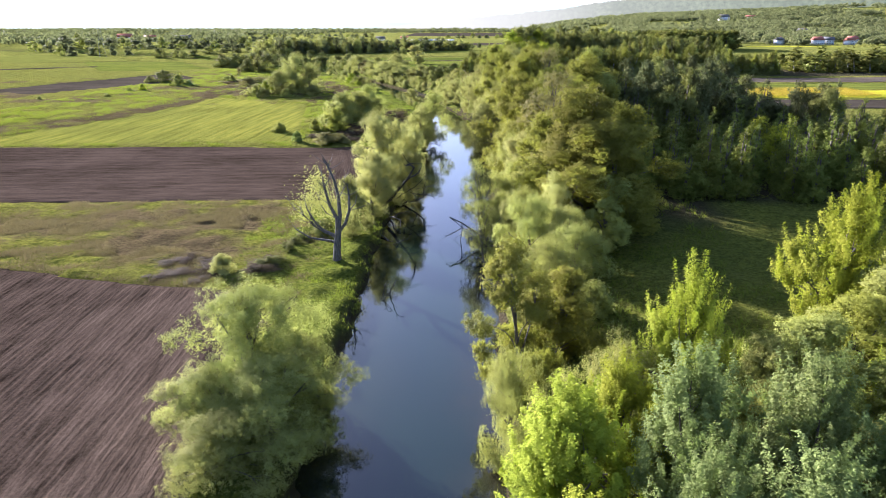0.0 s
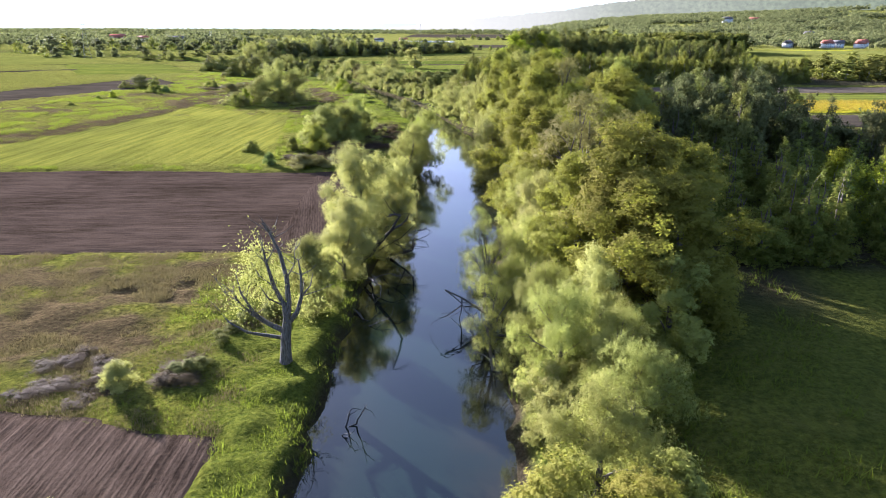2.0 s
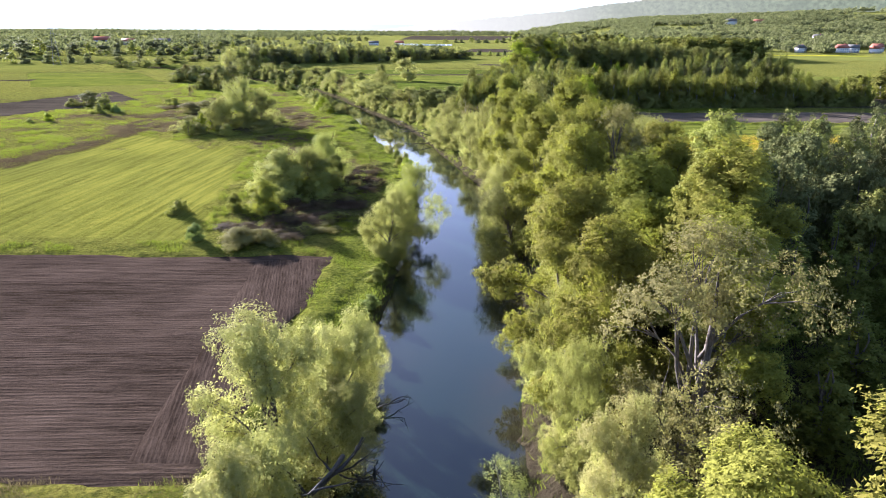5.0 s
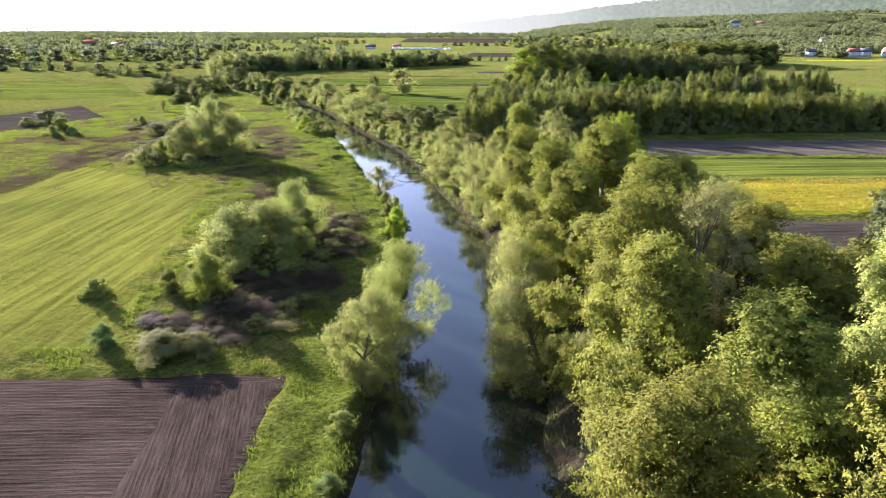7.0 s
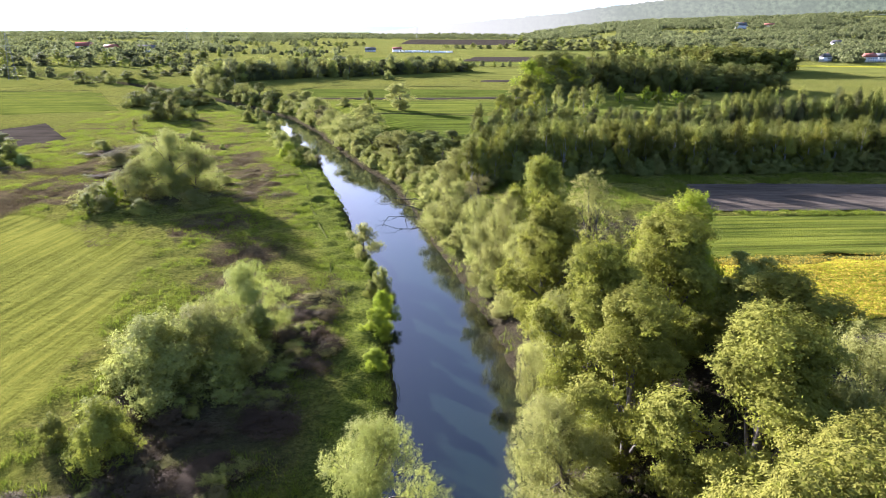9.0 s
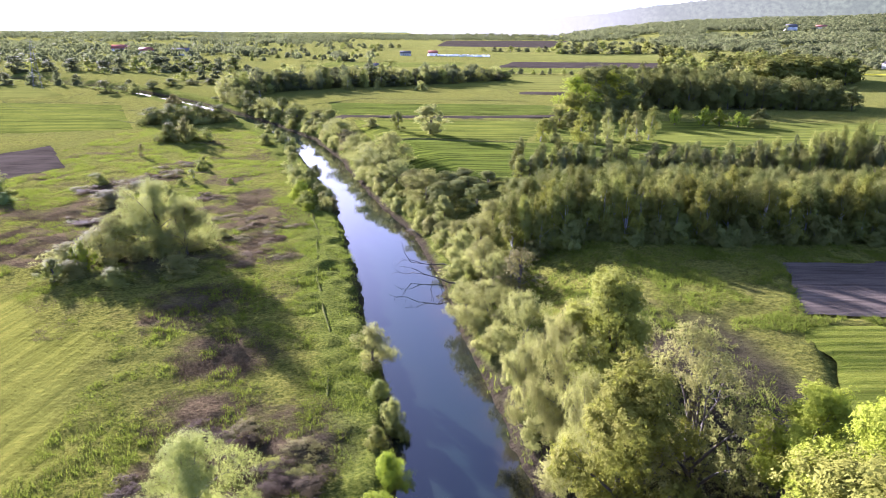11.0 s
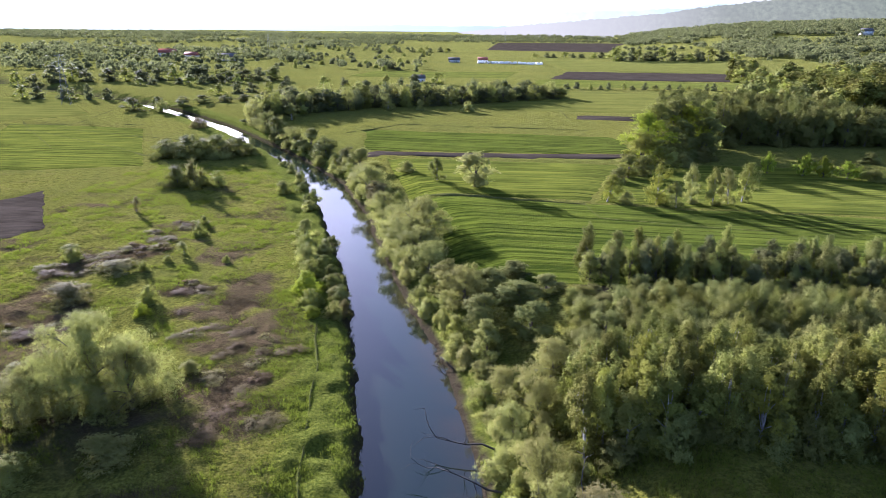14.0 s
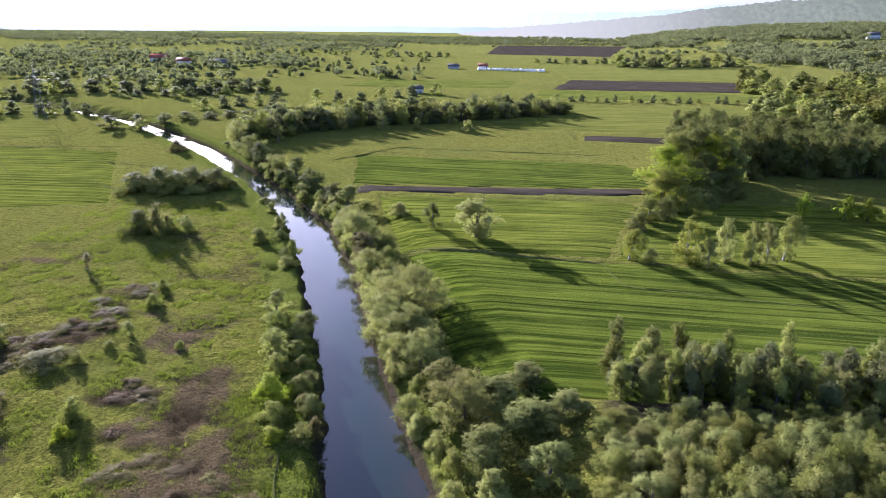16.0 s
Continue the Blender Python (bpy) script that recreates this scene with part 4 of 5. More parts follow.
wood(lambda x, y: ("young", ("birch", "dark", "dark", "birch")[int(rng.integers(0, 4))]), (10, 132), (268, 299), 3.3, lambda x, y: 14.6 + rng.uniform(-1.2, 1.2) - 3.2 * step((y - 286) / 12) - 2.5 * step((24 - x) / 12), "mid", "birch wood", lambda x, y: rng.uniform(3.8, 5.2), lambda x, y: y > 258 + 0.16 * max(0, x - 40))
for k in range(44):
    plant("bush", 12 + k * 2.7 + rng.uniform(-1, 1), 255.5 + 0.13 * max(0, k * 2.7 - 28) + rng.uniform(-1, 1.5), None, rng.uniform(3.5, 5.5), "mid", label="dark undergrowth below the birches", group="undergrowth of the birch wood", leaf="dark", tall=rng.uniform(2.6, 5.0))
wood(lambda x, y: ("birch", "birch"), (150, 330), (284, 318), 8.5, lambda x, y: 15.6 + rng.uniform(-1.8, 1.6), "far", "birch wood", lambda x, y: rng.uniform(8, 10.5))
wood(lambda x, y: ("pine", ("pine", "dark", "birch", "dark", "oak")[int(rng.integers(0, 5))]), (13, 125), (304, 313.5), 3.1, lambda x, y: 14.6 + rng.uniform(-3.0, 1.8) + 4.6 * step((x - 50) / 45), "mid", "pine belt", lambda x, y: rng.uniform(2.6, 4.2))
wood(lambda x, y: ("oak", "dark"), (70, 186), (488, 562), 7.0, lambda x, y: 19.6 + rng.uniform(-1.8, 1.8) - 3.0 * step((x - 120) / 40), "mid", "scrub wood behind the meadow", lambda x, y: rng.uniform(8.5, 10.5), lambda x, y: y < 560 - 0.6 * max(0, x - 130))
plant_all([("dark", 72, 470, 23, 12, "oak"), ("dark", 80, 478, 26, 14, "dark"), ("dark", 66, 466, 20, 10, "dark"), ("oak", 90, 486, 25, 13, "dark"), ("dark", 104, 484, 21, 11), ("dark", 118, 486, 20, 11), ("bush", 124, 446, 9, 8, "dark"), ("bush", 60, 440, 9, 8, "dark"), ("dark", 58, 446, 13, 8), ("dark", 66, 452, 13, 9)], "mid", "scrub wood behind the meadow")
wood(lambda x, y: ("maple", "birch"), (188, 284), (636, 740), 11, lambda x, y: 20.2 + rng.uniform(-0.8, 0.8), "far", "round-topped plantation", lambda x, y: rng.uniform(12, 15), lambda x, y: y > 634 + 0.3 * (x - 186) and (x - 195) ** 2 > 60)
wood(lambda x, y: ("dark", ("dark", "oak", "willow")[int(rng.integers(0, 3))]), (150, 200), (600, 700), 14, lambda x, y: 18 + rng.uniform(-3, 3), "far", "trees beside the plantation", lambda x, y: rng.uniform(11, 16), lambda x, y: x < 186 and rng.random() < 0.7)
wood(lambda x, y: ("dark", ("dark", "oak", "birch")[int(rng.integers(0, 3))]), (196, 330), (800, 900), 17, lambda x, y: 17 + rng.uniform(-4, 4), "far", "trees below the slope", lambda x, y: rng.uniform(13, 19), lambda x, y: rng.random() < 0.75)

# willow scrub at the foot of the high bank
for k in range(88):
    y = 52 + k * 4.9 + rng.uniform(-1.5, 1.5)
    x = float(np.interp(y, RIGHT_Y, RIGHT_X)) + rng.uniform(1.2, 3.4) * (1 if y < 235 else 1.4) + (3.5 if 118 < y < 150 else 1.8 if 164 < y < 200 else 0)
    plant("bush", x, y, None, rng.uniform(3.6, 5.4), "near" if y < 120 else "mid", group="willow scrub at the water's edge", leaf=("willow", "oak", "willow", "bright_willow")[k % 4], tall=rng.uniform(2.6, 4.6), label="leafy willow scrub hanging over the river")
    if k % 2:
        plant("bush", x + rng.uniform(3, 6), y + rng.uniform(-2, 2), None, rng.uniform(4, 6), "mid", group="willow scrub at the water's edge", leaf=("oak", "willow")[k // 2 % 2], tall=rng.uniform(3, 5), label="leafy scrub on the river bank")
# the low bank
plant_all([("great_willow", -13.4, 42.5, 9.6, 12.5, "fresh"), ("willow", -11.2, 38, 6.8, 8), ("willow", -15, 38.5, 5.6, 7), ("willow", -10.4, 44, 5.6, 6.5), ("willow", -13, 35, 4.6, 7), ("bright_willow", -11.8, 85, 8.0, 6.5, "willow"), ("bright_willow", -10.2, 94, 9.5, 7), ("bright_willow", -9.6, 101, 13.6, 10, "", "", (0.6, 0)), ("bright_willow", -7.6, 108, 11.4, 8, "", "", (3.2, 0)), ("bright_willow", -8.2, 104, 8.5, 7, "", "", (5.5, 1))], "near", "trees on the low bank")
plant_all([("lime", -8.2, 117, 5.0, 5, "bright_willow"), ("bright_willow", -6.6, 119, 4.8, 5, "", "", (2.5, 0)), ("bush", -6.4, 134, 1.6, 2.2, "silver"), ("bush", -7.4, 127, 1.5, 3, "lime"), ("bush", -6.6, 142, 1.8, 3, "oak"), ("great_willow", -6.0, 151, 9.6, 9.4, "willow", "round pale green willow leaning over the water", (2.4, 0)), ("willow", -4.4, 160.5, 11.6, 8.2, "fresh", "", (3.0, 0)), ("willow", -10.4, 223, 6.9, 4.6)], "near", "trees on the low bank")
plant_all([("bush", -6.4, 211.5, 3.6, 3.4, "willow"), ("bush", -5.6, 201, 4.4, 3.6, "lime"), ("bush", -5.4, 195, 4.4, 4, "lime"), ("bush", -5.0, 186, 3.4, 3.5, "lime"), ("bush", -7.5, 206, 3.6, 3, "oak"), ("bush", -8.6, 216, 3.2, 3, "oak")], "near", "trees on the low bank")
plant_all([("bush", -26.5, 181.5, 9.6, 11.5, "willow"), ("willow", -22.5, 184, 9.6, 10.5, "fresh"), ("bush", -20.2, 183, 7.6, 8.5, "fresh"), ("bush", -29.5, 184.5, 7.0, 7, "fresh"), ("willow", -21, 194, 10.6, 8, "fresh"), ("dark", -18.8, 189, 7.0, 6, "oak"), ("bush", -27.2, 170, 6.3, 7.5, "maple"), ("bush", -32.5, 172, 3.8, 3, "oak")], "near", "bushes on the low side")
plant_all([("bush", -41, 170, 3.2, 3.6, "oak"), ("bush", -34, 157.3, 2.9, 3, "silver"), ("bush", -27, 155.5, 3.0, 7, "sparse"), ("bush", -23.5, 156, 2.6, 4, "sparse"), ("bramble", -30, 162.5, 1.7, 5.2, "dry"), ("bramble", -22, 160, 1.4, 5.8, "dry"), ("bush", -24.6, 70.4, 2.4, 3.2, "bright_willow")], "near", "bushes on the low side")
plant_all([("bramble", -20.6, 71, 1.1, 3.0, "dry"), ("bramble", -18, 168, 1.4, 5.8, "dry"), ("bramble", -14.5, 176, 1.7, 5.8, "dry")], "near", "bushes on the low side")
plant_all([("willow", -64, 258, 8.4, 9), ("bush", -69.5, 256, 5.6, 9, "willow"), ("bush", -65, 250, 4.4, 6, "willow"), ("bush", -47.5, 252, 5, 8, "willow"), ("bush", -56, 247, 4.6, 7, "oak")], "mid", "bushes and willows of the flood meadow")
plant_all([("bush", -71.5, 268, 4, 7, "sparse"), ("bush", -96, 316, 4.6, 5, "oak"), ("bush", -84, 312, 3.9, 9, "sparse"), ("bush", -78, 313, 3.8, 3, "oak"), ("bush", -76, 319, 3, 3, "oak"), ("bush", -78, 338, 4.2, 4, "oak"), ("birch", -74.5, 324, 4.6, 2.6, "oak"), ("bush", -63.5, 321, 3.0, 2.4, "oak"), ("bush", -68, 297, 5.0, 4.4, "oak"), ("bush", -66.5, 292, 4, 3.2, "lime")], "mid", "bushes and willows of the flood meadow")
plant_all([("bush", -83, 296, 5.0, 10, "sparse"), ("lime", -65, 254, 6.4, 5), ("lime", -67, 248, 5, 5, "oak"), ("bush", -48, 273.5, 3.4, 4, "willow"), ("bush", -50, 270.5, 3, 3, "oak")], "mid", "bushes and willows of the flood meadow")
plant_all([("dark", -116.5, 305, 7.0, 7, "oak"), ("bush", -109, 297, 4, 4, "silver"), ("bush", -113, 293.5, 4.6, 6, "oak"), ("bush", -100, 321, 3.6, 5, "oak"), ("dark", -128, 318, 7, 8), ("bush", -134, 316, 4, 6, "oak"), ("bush", -120, 275, 4, 4, "lime"), ("bush", -123, 270, 3, 3, "oak"), ("bush", -140, 238, 3, 3, "oak"), ("bush", -121, 248, 2.6, 3, "oak")], "mid", "bushes and willows of the flood meadow")
plant_all([("bush", -136, 431, 8.0, 15, "dark"), ("bush", -128, 434, 9.2, 17, "dark"), ("bush", -119, 436, 9.4, 17, "dark"), ("bush", -111, 440, 8.4, 15, "dark"), ("bush", -123, 430, 7.5, 11, "oak"), ("bush", -105, 441, 4, 7, "oak"), ("bush", -108, 385.5, 8.2, 10, "dark"), ("bush", -100, 386, 6.6, 8, "oak"), ("lime", -102, 384, 9.8, 7, "willow"), ("dark", -96, 388, 6.4, 6, "oak")], "mid", "bushes and willows of the flood meadow")
plant_all([("bush", -73, 384, 4.8, 7, "oak"), ("bush", -81.5, 348, 3.6, 2.6, "oak")], "mid", "bushes and willows of the flood meadow")
plant_all([("birch", -105, 356, 5.6, 2.6, "sparse"), ("dark", -50.8, 336.5, 6.8, 6, "willow"), ("bush", -48.6, 331, 5.6, 5, "oak"), ("bush", -45, 320.5, 6.6, 6, "willow"), ("bush", -42.6, 314.5, 5.4, 5, "oak"), ("bush", -40.6, 306, 6.0, 6.4, "lime"), ("bush", -37.6, 300, 5.0, 5, "oak"), ("bush", -34.6, 305, 3.6, 4, "willow")], "mid", "bushes and willows of the flood meadow")
plant_all([("bush", -36.4, 296, 3.4, 4, "lime"), ("bush", -47, 326, 4.2, 4, "oak"), ("bush", -31, 298.5, 3.8, 3, "sparse"), ("bush", -160, 505, 6, 9, "sparse"), ("willow", -207, 556, 8, 10), ("dark", -214, 566, 8, 12), ("dark", -206, 580, 7.5, 12), ("dark", -196, 588, 7.5, 12), ("dark", -186, 594, 7, 11), ("dark", -226, 560, 8, 12)], "mid", "bushes and willows of the flood meadow")
plant_all([("dark", -176, 600, 7.5, 11), ("dark", -166, 606, 8, 11), ("dark", -156, 609, 10, 10), ("willow", -146, 606, 13, 12), ("birch", -152, 600, 11, 8, "birch")], "mid", "bushes and willows of the flood meadow")
plant("great_willow", -56.0, 264, 15.4, 16.5, "close", leaf="willow", group="bushes and willows of the flood meadow", label="broad grey-green dome of willow on the flood meadow")
plant("willow", -51, 263, 12.0, 8.5, "near", group="bushes and willows of the flood meadow")
plant("willow", -61, 261, 10.6, 8.5, "near", group="bushes and willows of the flood meadow")
for k in range(96):
    a, b = rng.uniform(0, 6.28), math.sqrt(rng.random())
    cx, cy, rx, ry = ((-22, 178, 8, 12), (-17, 194, 6.5, 15), (-22, 196, 9, 14), (-23, 166, 8, 8))[k % 4]
    plant("bramble", cx + rx * b * math.cos(a), cy + ry * b * math.sin(a), None, rng.uniform(1.8, 4.2), "mid", label="low tangle of dry brown brambles", group="brambles in the meadow", leaf=("dry", "sparse", "dry", "oak", "dry")[(k // 4) % 5], tall=rng.uniform(0.8, 1.7))
for cx, cy, rx, ry, tall in SCRUB:
    for k in range(int(rx * ry * tall / 5) + 2):
        a, b = rng.uniform(0, 6.28), math.sqrt(rng.uniform(0, 1))
        plant("bramble", cx + rx * b * math.cos(a), cy + ry * b * math.sin(a), None, rng.uniform(2.2, 4.4), "mid", label="low brown scrub with green blades in the flat meadow", group="scrub in the flat meadow", leaf=("scrub", "sparse", "scrub")[k % 3], tall=tall * rng.uniform(0.7, 1.25))
for k in range(26):
    y = 286 + k * 5.6 + rng.uniform(-2, 2)
    x = float(np.interp(y, LEFT_Y, LEFT_X)) - rng.uniform(1.0, 4.0)
    if soft(x, y, 16, 88) > 0.52:
        plant("bush", x, y, None, rng.uniform(3, 6), "mid", label="green bush on the edge of the river bank", group="bushes along the low bank", leaf=("dark", "oak", "willow")[k % 3], tall=rng.uniform(1.6, 4.2))
# the curved belt of trees behind the far meadow
BELT = [(-134, 512), (-126, 540), (-112, 562), (-90, 582), (-62, 600), (-30, 622), (0, 648), (26, 668)]
for k in range(104):
    s = (k + rng.uniform(0, 1)) / 104.5 * (len(BELT) - 1)
    i = min(int(s), len(BELT) - 2)
    bx, by = [BELT[i][a] + (BELT[i + 1][a] - BELT[i][a]) * (s - i) for a in (0, 1)]
    off = (k % 3) * 9 + rng.uniform(-4, 4)
    kind = ("willow", "dark", "dark", "great_willow")[int(rng.integers(0, 4))]
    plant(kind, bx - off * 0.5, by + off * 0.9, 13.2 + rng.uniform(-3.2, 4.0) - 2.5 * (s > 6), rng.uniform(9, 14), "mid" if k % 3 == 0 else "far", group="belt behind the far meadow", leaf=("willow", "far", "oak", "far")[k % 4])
# loose shrubs on the far pasture
for k in range(90):
    y = rng.uniform(890, 1480)
    x = -0.30 * y + 20 + rng.uniform(-0.02, 0.17) * y
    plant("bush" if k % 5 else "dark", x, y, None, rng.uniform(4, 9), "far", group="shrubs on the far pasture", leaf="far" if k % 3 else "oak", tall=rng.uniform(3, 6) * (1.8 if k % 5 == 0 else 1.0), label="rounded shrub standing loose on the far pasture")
for bx, by, tall, w in ((-79, 574, 9, 6), (-61, 578, 6, 6), (-33, 577, 6, 7), (-46, 603, 10, 7), (-118, 522, 8, 8)):
    plant("birch" if tall > 7 else "bush", bx, by, None, w, "mid", group="belt behind the far meadow", leaf="willow", tall=tall)
# hedges and clumps out on the plain
for bx, by, n, dx, dy, tall in ((-330, 600, 6, 11, 3, 8), (-400, 690, 16, 12, 5, 13), (-300, 690, 9, 12, 8, 7), (-262, 690, 6, 9, 14, 9), (-300, 745, 6, 12, 4, 8), (20, 738, 18, 9, 1, 5), (-210, 640, 5, 9, 6, 9), (-150, 690, 7, 12, 12, 9), (120, 1190, 16, 12, 5, 16), (10, 1240, 8, 14, 3, 9), (-230, 1350, 7, 16, 4, 10), (200, 745, 8, 12, 16, 11)):
    for k in range(n):
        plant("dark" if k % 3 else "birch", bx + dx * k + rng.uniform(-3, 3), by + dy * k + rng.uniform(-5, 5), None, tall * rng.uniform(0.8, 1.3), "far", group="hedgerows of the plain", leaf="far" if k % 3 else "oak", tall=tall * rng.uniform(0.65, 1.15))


# place, size, turn and roof of each house
HOUSES = [(470, 884, 13, 10, 5.4, 12, ROOF_RED), (488, 892, 12, 10, 5.4, -20, ROOF_GREY), (508, 880, 12, 9, 5.4, 30, ROOF_RED), (540, 930, 12, 10, 5.4, 0, ROOF_RED), (420, 880, 12, 9, 5.4, 40, ROOF_GREY), (480, 900, 12, 9, 5.4, -10, ROOF_RED), (380, 930, 11, 9, 5.4, 10, ROOF_GREY)]
HOUSES += [(-93, 775, 10, 7, 3.4, 20, ROOF_GREY), (-382, 1039, 24, 12, 4.4, 5, ROOF_GREY), (-440, 1060, 18, 10, 5.0, -10, ROOF_RED), (-96, 1085, 14, 8, 3.0, 4, ROOF_GREY), (-60, 1100, 12, 8, 3.0, 8, ROOF_RED), (-500, 1110, 22, 12, 5.4, 15, ROOF_RED), (618, 1217, 14, 10, 5.4, 0, ROOF_GREY), (690, 1750, 24, 14, 8.2, 10, ROOF_GREY), (760, 1760, 22, 12, 5.6, -5, ROOF_RED)]


def far_woods():
    """Woods of the plain and of the hill, as one cover of leafy clumps."""
    r = np.random.default_rng(21)
    spots = []
    n = 30000
    x, y = r.uniform(230, 2100, n), r.uniform(820, 2600, n)
    keep = (soft(x, y, 60, 45) > 0.35) & (x > 300 + 160 * soft(x, y, 260, 41) - 0.10 * (y - 820)) & (np.abs(x) < 0.80 * y + 150) & (soft(x, y, 130, 42) > 0.25)
    for hx, hy, *_ in HOUSES:
        keep &= ~((np.abs(x - hx * y / hy) < 11) & (y < hy + 10) & (y > hy - 75))
    spots.append((x[keep][:12000], y[keep][:12000], 12))
    n = 26000
    x, y = r.uniform(-2200, 400, n), r.uniform(760, 2700, n)
    dens = 0.30 + 0.28 * step((y - 1500) / 900) + 0.12 * step((-250 - x) / 200)
    keep = (soft(x, y * 1.8, 170, 43) * 0.75 + soft(x, y * 1.5, 45, 44) * 0.25 < dens) & (np.abs(x) < 0.8 * y + 150) & ~((x > -120) & (y < 1450))
    for _, _, _, corners in FIELDS:
        keep &= ~inside(x, y, corners)
    spots.append((x[keep][:6500], y[keep][:6500], 9))
    verts, faces, count = [], [], 0
    for x, y, tall in spots:
        m = len(x)
        z = height(x, y)
        h = tall * (0.55 + 0.75 * r.random(m) ** 1.4) * (0.75 + 0.6 * soft(x, y, 90, 46))
        w = h * r.uniform(0.42, 0.62, m)
        per = 44
        d = r.normal(0, 1, (m, per, 3))
        d /= np.linalg.norm(d, axis=2)[:, :, None]
        d[:, :, 2] = np.abs(d[:, :, 2]) * 1.1 - 0.25
        c = np.stack([x, y, z + h * 0.42], 1)[:, None, :] + d * np.stack([w, w, h * 0.52], 1)[:, None, :] * r.uniform(0.75, 1.05, (m, per, 1))
        v, f = leaves(c.reshape(-1, 3), d.reshape(-1, 3) * 1.6, 3.2, 2.7, r)
        verts.append(v)
        faces.append(f + count)
        count += len(v)
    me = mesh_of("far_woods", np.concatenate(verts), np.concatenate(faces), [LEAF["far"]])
    tagged(new("far_woods", me), "distant mixed woods covering the plain and the hill", "woodland", kind="stuff")


far_woods()


# ---- the bare willow and the snags in the water ----
def dead_willow():
    base = Vector((-12.4, 74.2, ground_z(-12.4, 74.2)))
    thing = tagged(new("dead_willow"), "half-dead grey willow with bare forked limbs", "tree")
    thing.matrix_basis = Matrix.Translation(base)
    r = np.random.default_rng(3)
    trunk = [(0, 0, -0.4), (0.05, 0.1, 1.2), (0.15, 0.1, 2.6), (0.35, 0.2, 4.0)]
    part("trunk", mesh_of("dead_trunk", *tube(trunk, [0.62, 0.45, 0.42, 0.36], 9), [DEAD_WOOD], True), thing)
    limbs = [
        ([(0.2, 0.1, 3.0), (-1.2, 0.3, 3.6), (-2.6, 0.5, 4.4), (-3.6, 0.3, 5.6), (-3.9, 0.2, 6.4)], 0.26), ([(0.3, 0.2, 3.8), (0.2, 0.3, 5.2), (-0.6, 0.5, 6.8), (-1.1, 0.6, 8.8), (-1.3, 0.6, 10.2)], 0.28),
        ([(0.35, 0.2, 3.9), (0.55, 0.3, 5.6), (0.5, 0.4, 7.6), (0.1, 0.5, 9.6), (-0.6, 0.4, 11.4), (-1.1, 0.3, 12.2)], 0.28), ([(0.4, 0.2, 3.7), (1.2, 0.1, 4.7), (1.7, 0.0, 6.2), (1.75, 0.0, 8.0), (1.6, 0.1, 9.2)], 0.24),
        ([(-2.6, 0.5, 4.4), (-3.0, 0.6, 5.6), (-2.7, 0.7, 6.8)], 0.12), ([(-0.6, 0.5, 6.8), (-1.8, 0.8, 7.6), (-2.4, 0.9, 8.8)], 0.10), ([(0.2, 0.3, 5.2), (-0.9, -0.2, 6.0), (-1.5, -0.4, 7.2)], 0.11), ([(1.7, 0, 6.2), (2.4, 0.3, 7.0), (2.6, 0.5, 8.0)], 0.09),
    ]
    for k in range(26):
        path, r0 = limbs[k % 4]
        i = 2 + k % (len(path) - 2)
        a = Vector(path[i])
        tip = a + Vector((r.normal(0, 0.8), r.normal(0, 0.8), r.uniform(0.4, 1.6)))
        limbs.append(([tuple(a), tuple(a.lerp(tip, 0.5) + Vector((0.1, 0.1, -0.1))), tuple(tip)], 0.05))
    limbs += [([(-1.2, 0.3, 3.6), (-2.2, -0.3, 4.9), (-3.0, -0.5, 6.6), (-3.3, -0.4, 8.2)], 0.15), ([(0.1, 0.1, 2.4), (-1.4, 0.0, 2.7), (-2.9, -0.1, 3.0), (-4.4, 0.0, 3.9), (-5.2, 0.1, 5.0)], 0.18), ([(0.5, 0.4, 7.6), (1.1, 0.7, 8.6), (1.2, 0.8, 9.8)], 0.08), ([(-1.1, 0.6, 8.8), (-0.5, 0.8, 9.8), (-0.3, 0.8, 10.9)], 0.07), ([(-3.6, 0.3, 5.6), (-4.6, 0.5, 6.2), (-5.2, 0.6, 7.2)], 0.08)]
    for k in range(22):
        path, r0 = limbs[-1 - k % 5]
        a = Vector(path[1 + k % (len(path) - 1)])
        tip = a + Vector((r.normal(-0.2, 0.6), r.normal(0, 0.6), r.uniform(0.3, 1.3)))
        limbs.insert(8, ([tuple(a), tuple(a.lerp(tip, 0.5) + Vector((0.1, 0.1, -0.08))), tuple(tip)], 0.04))
    for path, r0 in limbs:
        part("limb", mesh_of("dead_limb", *tube(path, [r0 * (1 - 0.8 * k / (len(path) - 1)) for k in range(len(path))], 7), [DEAD_WOOD], True), thing)
    at = np.array([(-2.8, 1.0, 7.6), (-3.2, 0.6, 6.2), (-1.8, 1.2, 8.6), (-1.6, 0.8, 6.4), (-0.4, 1.4, 5.6), (-3.6, 1.4, 5.2), (-2.2, 1.8, 9.4), (1.6, 1.6, 5.0), (-1.2, 2.0, 7.2)])
    own = r.integers(0, len(at), 5200)
    pts = at[own] + r.normal(0, 1, (5200, 3)) * r.choice([0.35, 0.7, 1.1], (5200, 1))
    v, f = leaves(pts, r.normal(0, 1, (5200, 3)), 0.20, 0.11, r, 1.0)
    part("crown", mesh_of("thin_crown", v, f, [LEAF["willow"]]), thing, "thin pale green regrowth")


dead_willow()


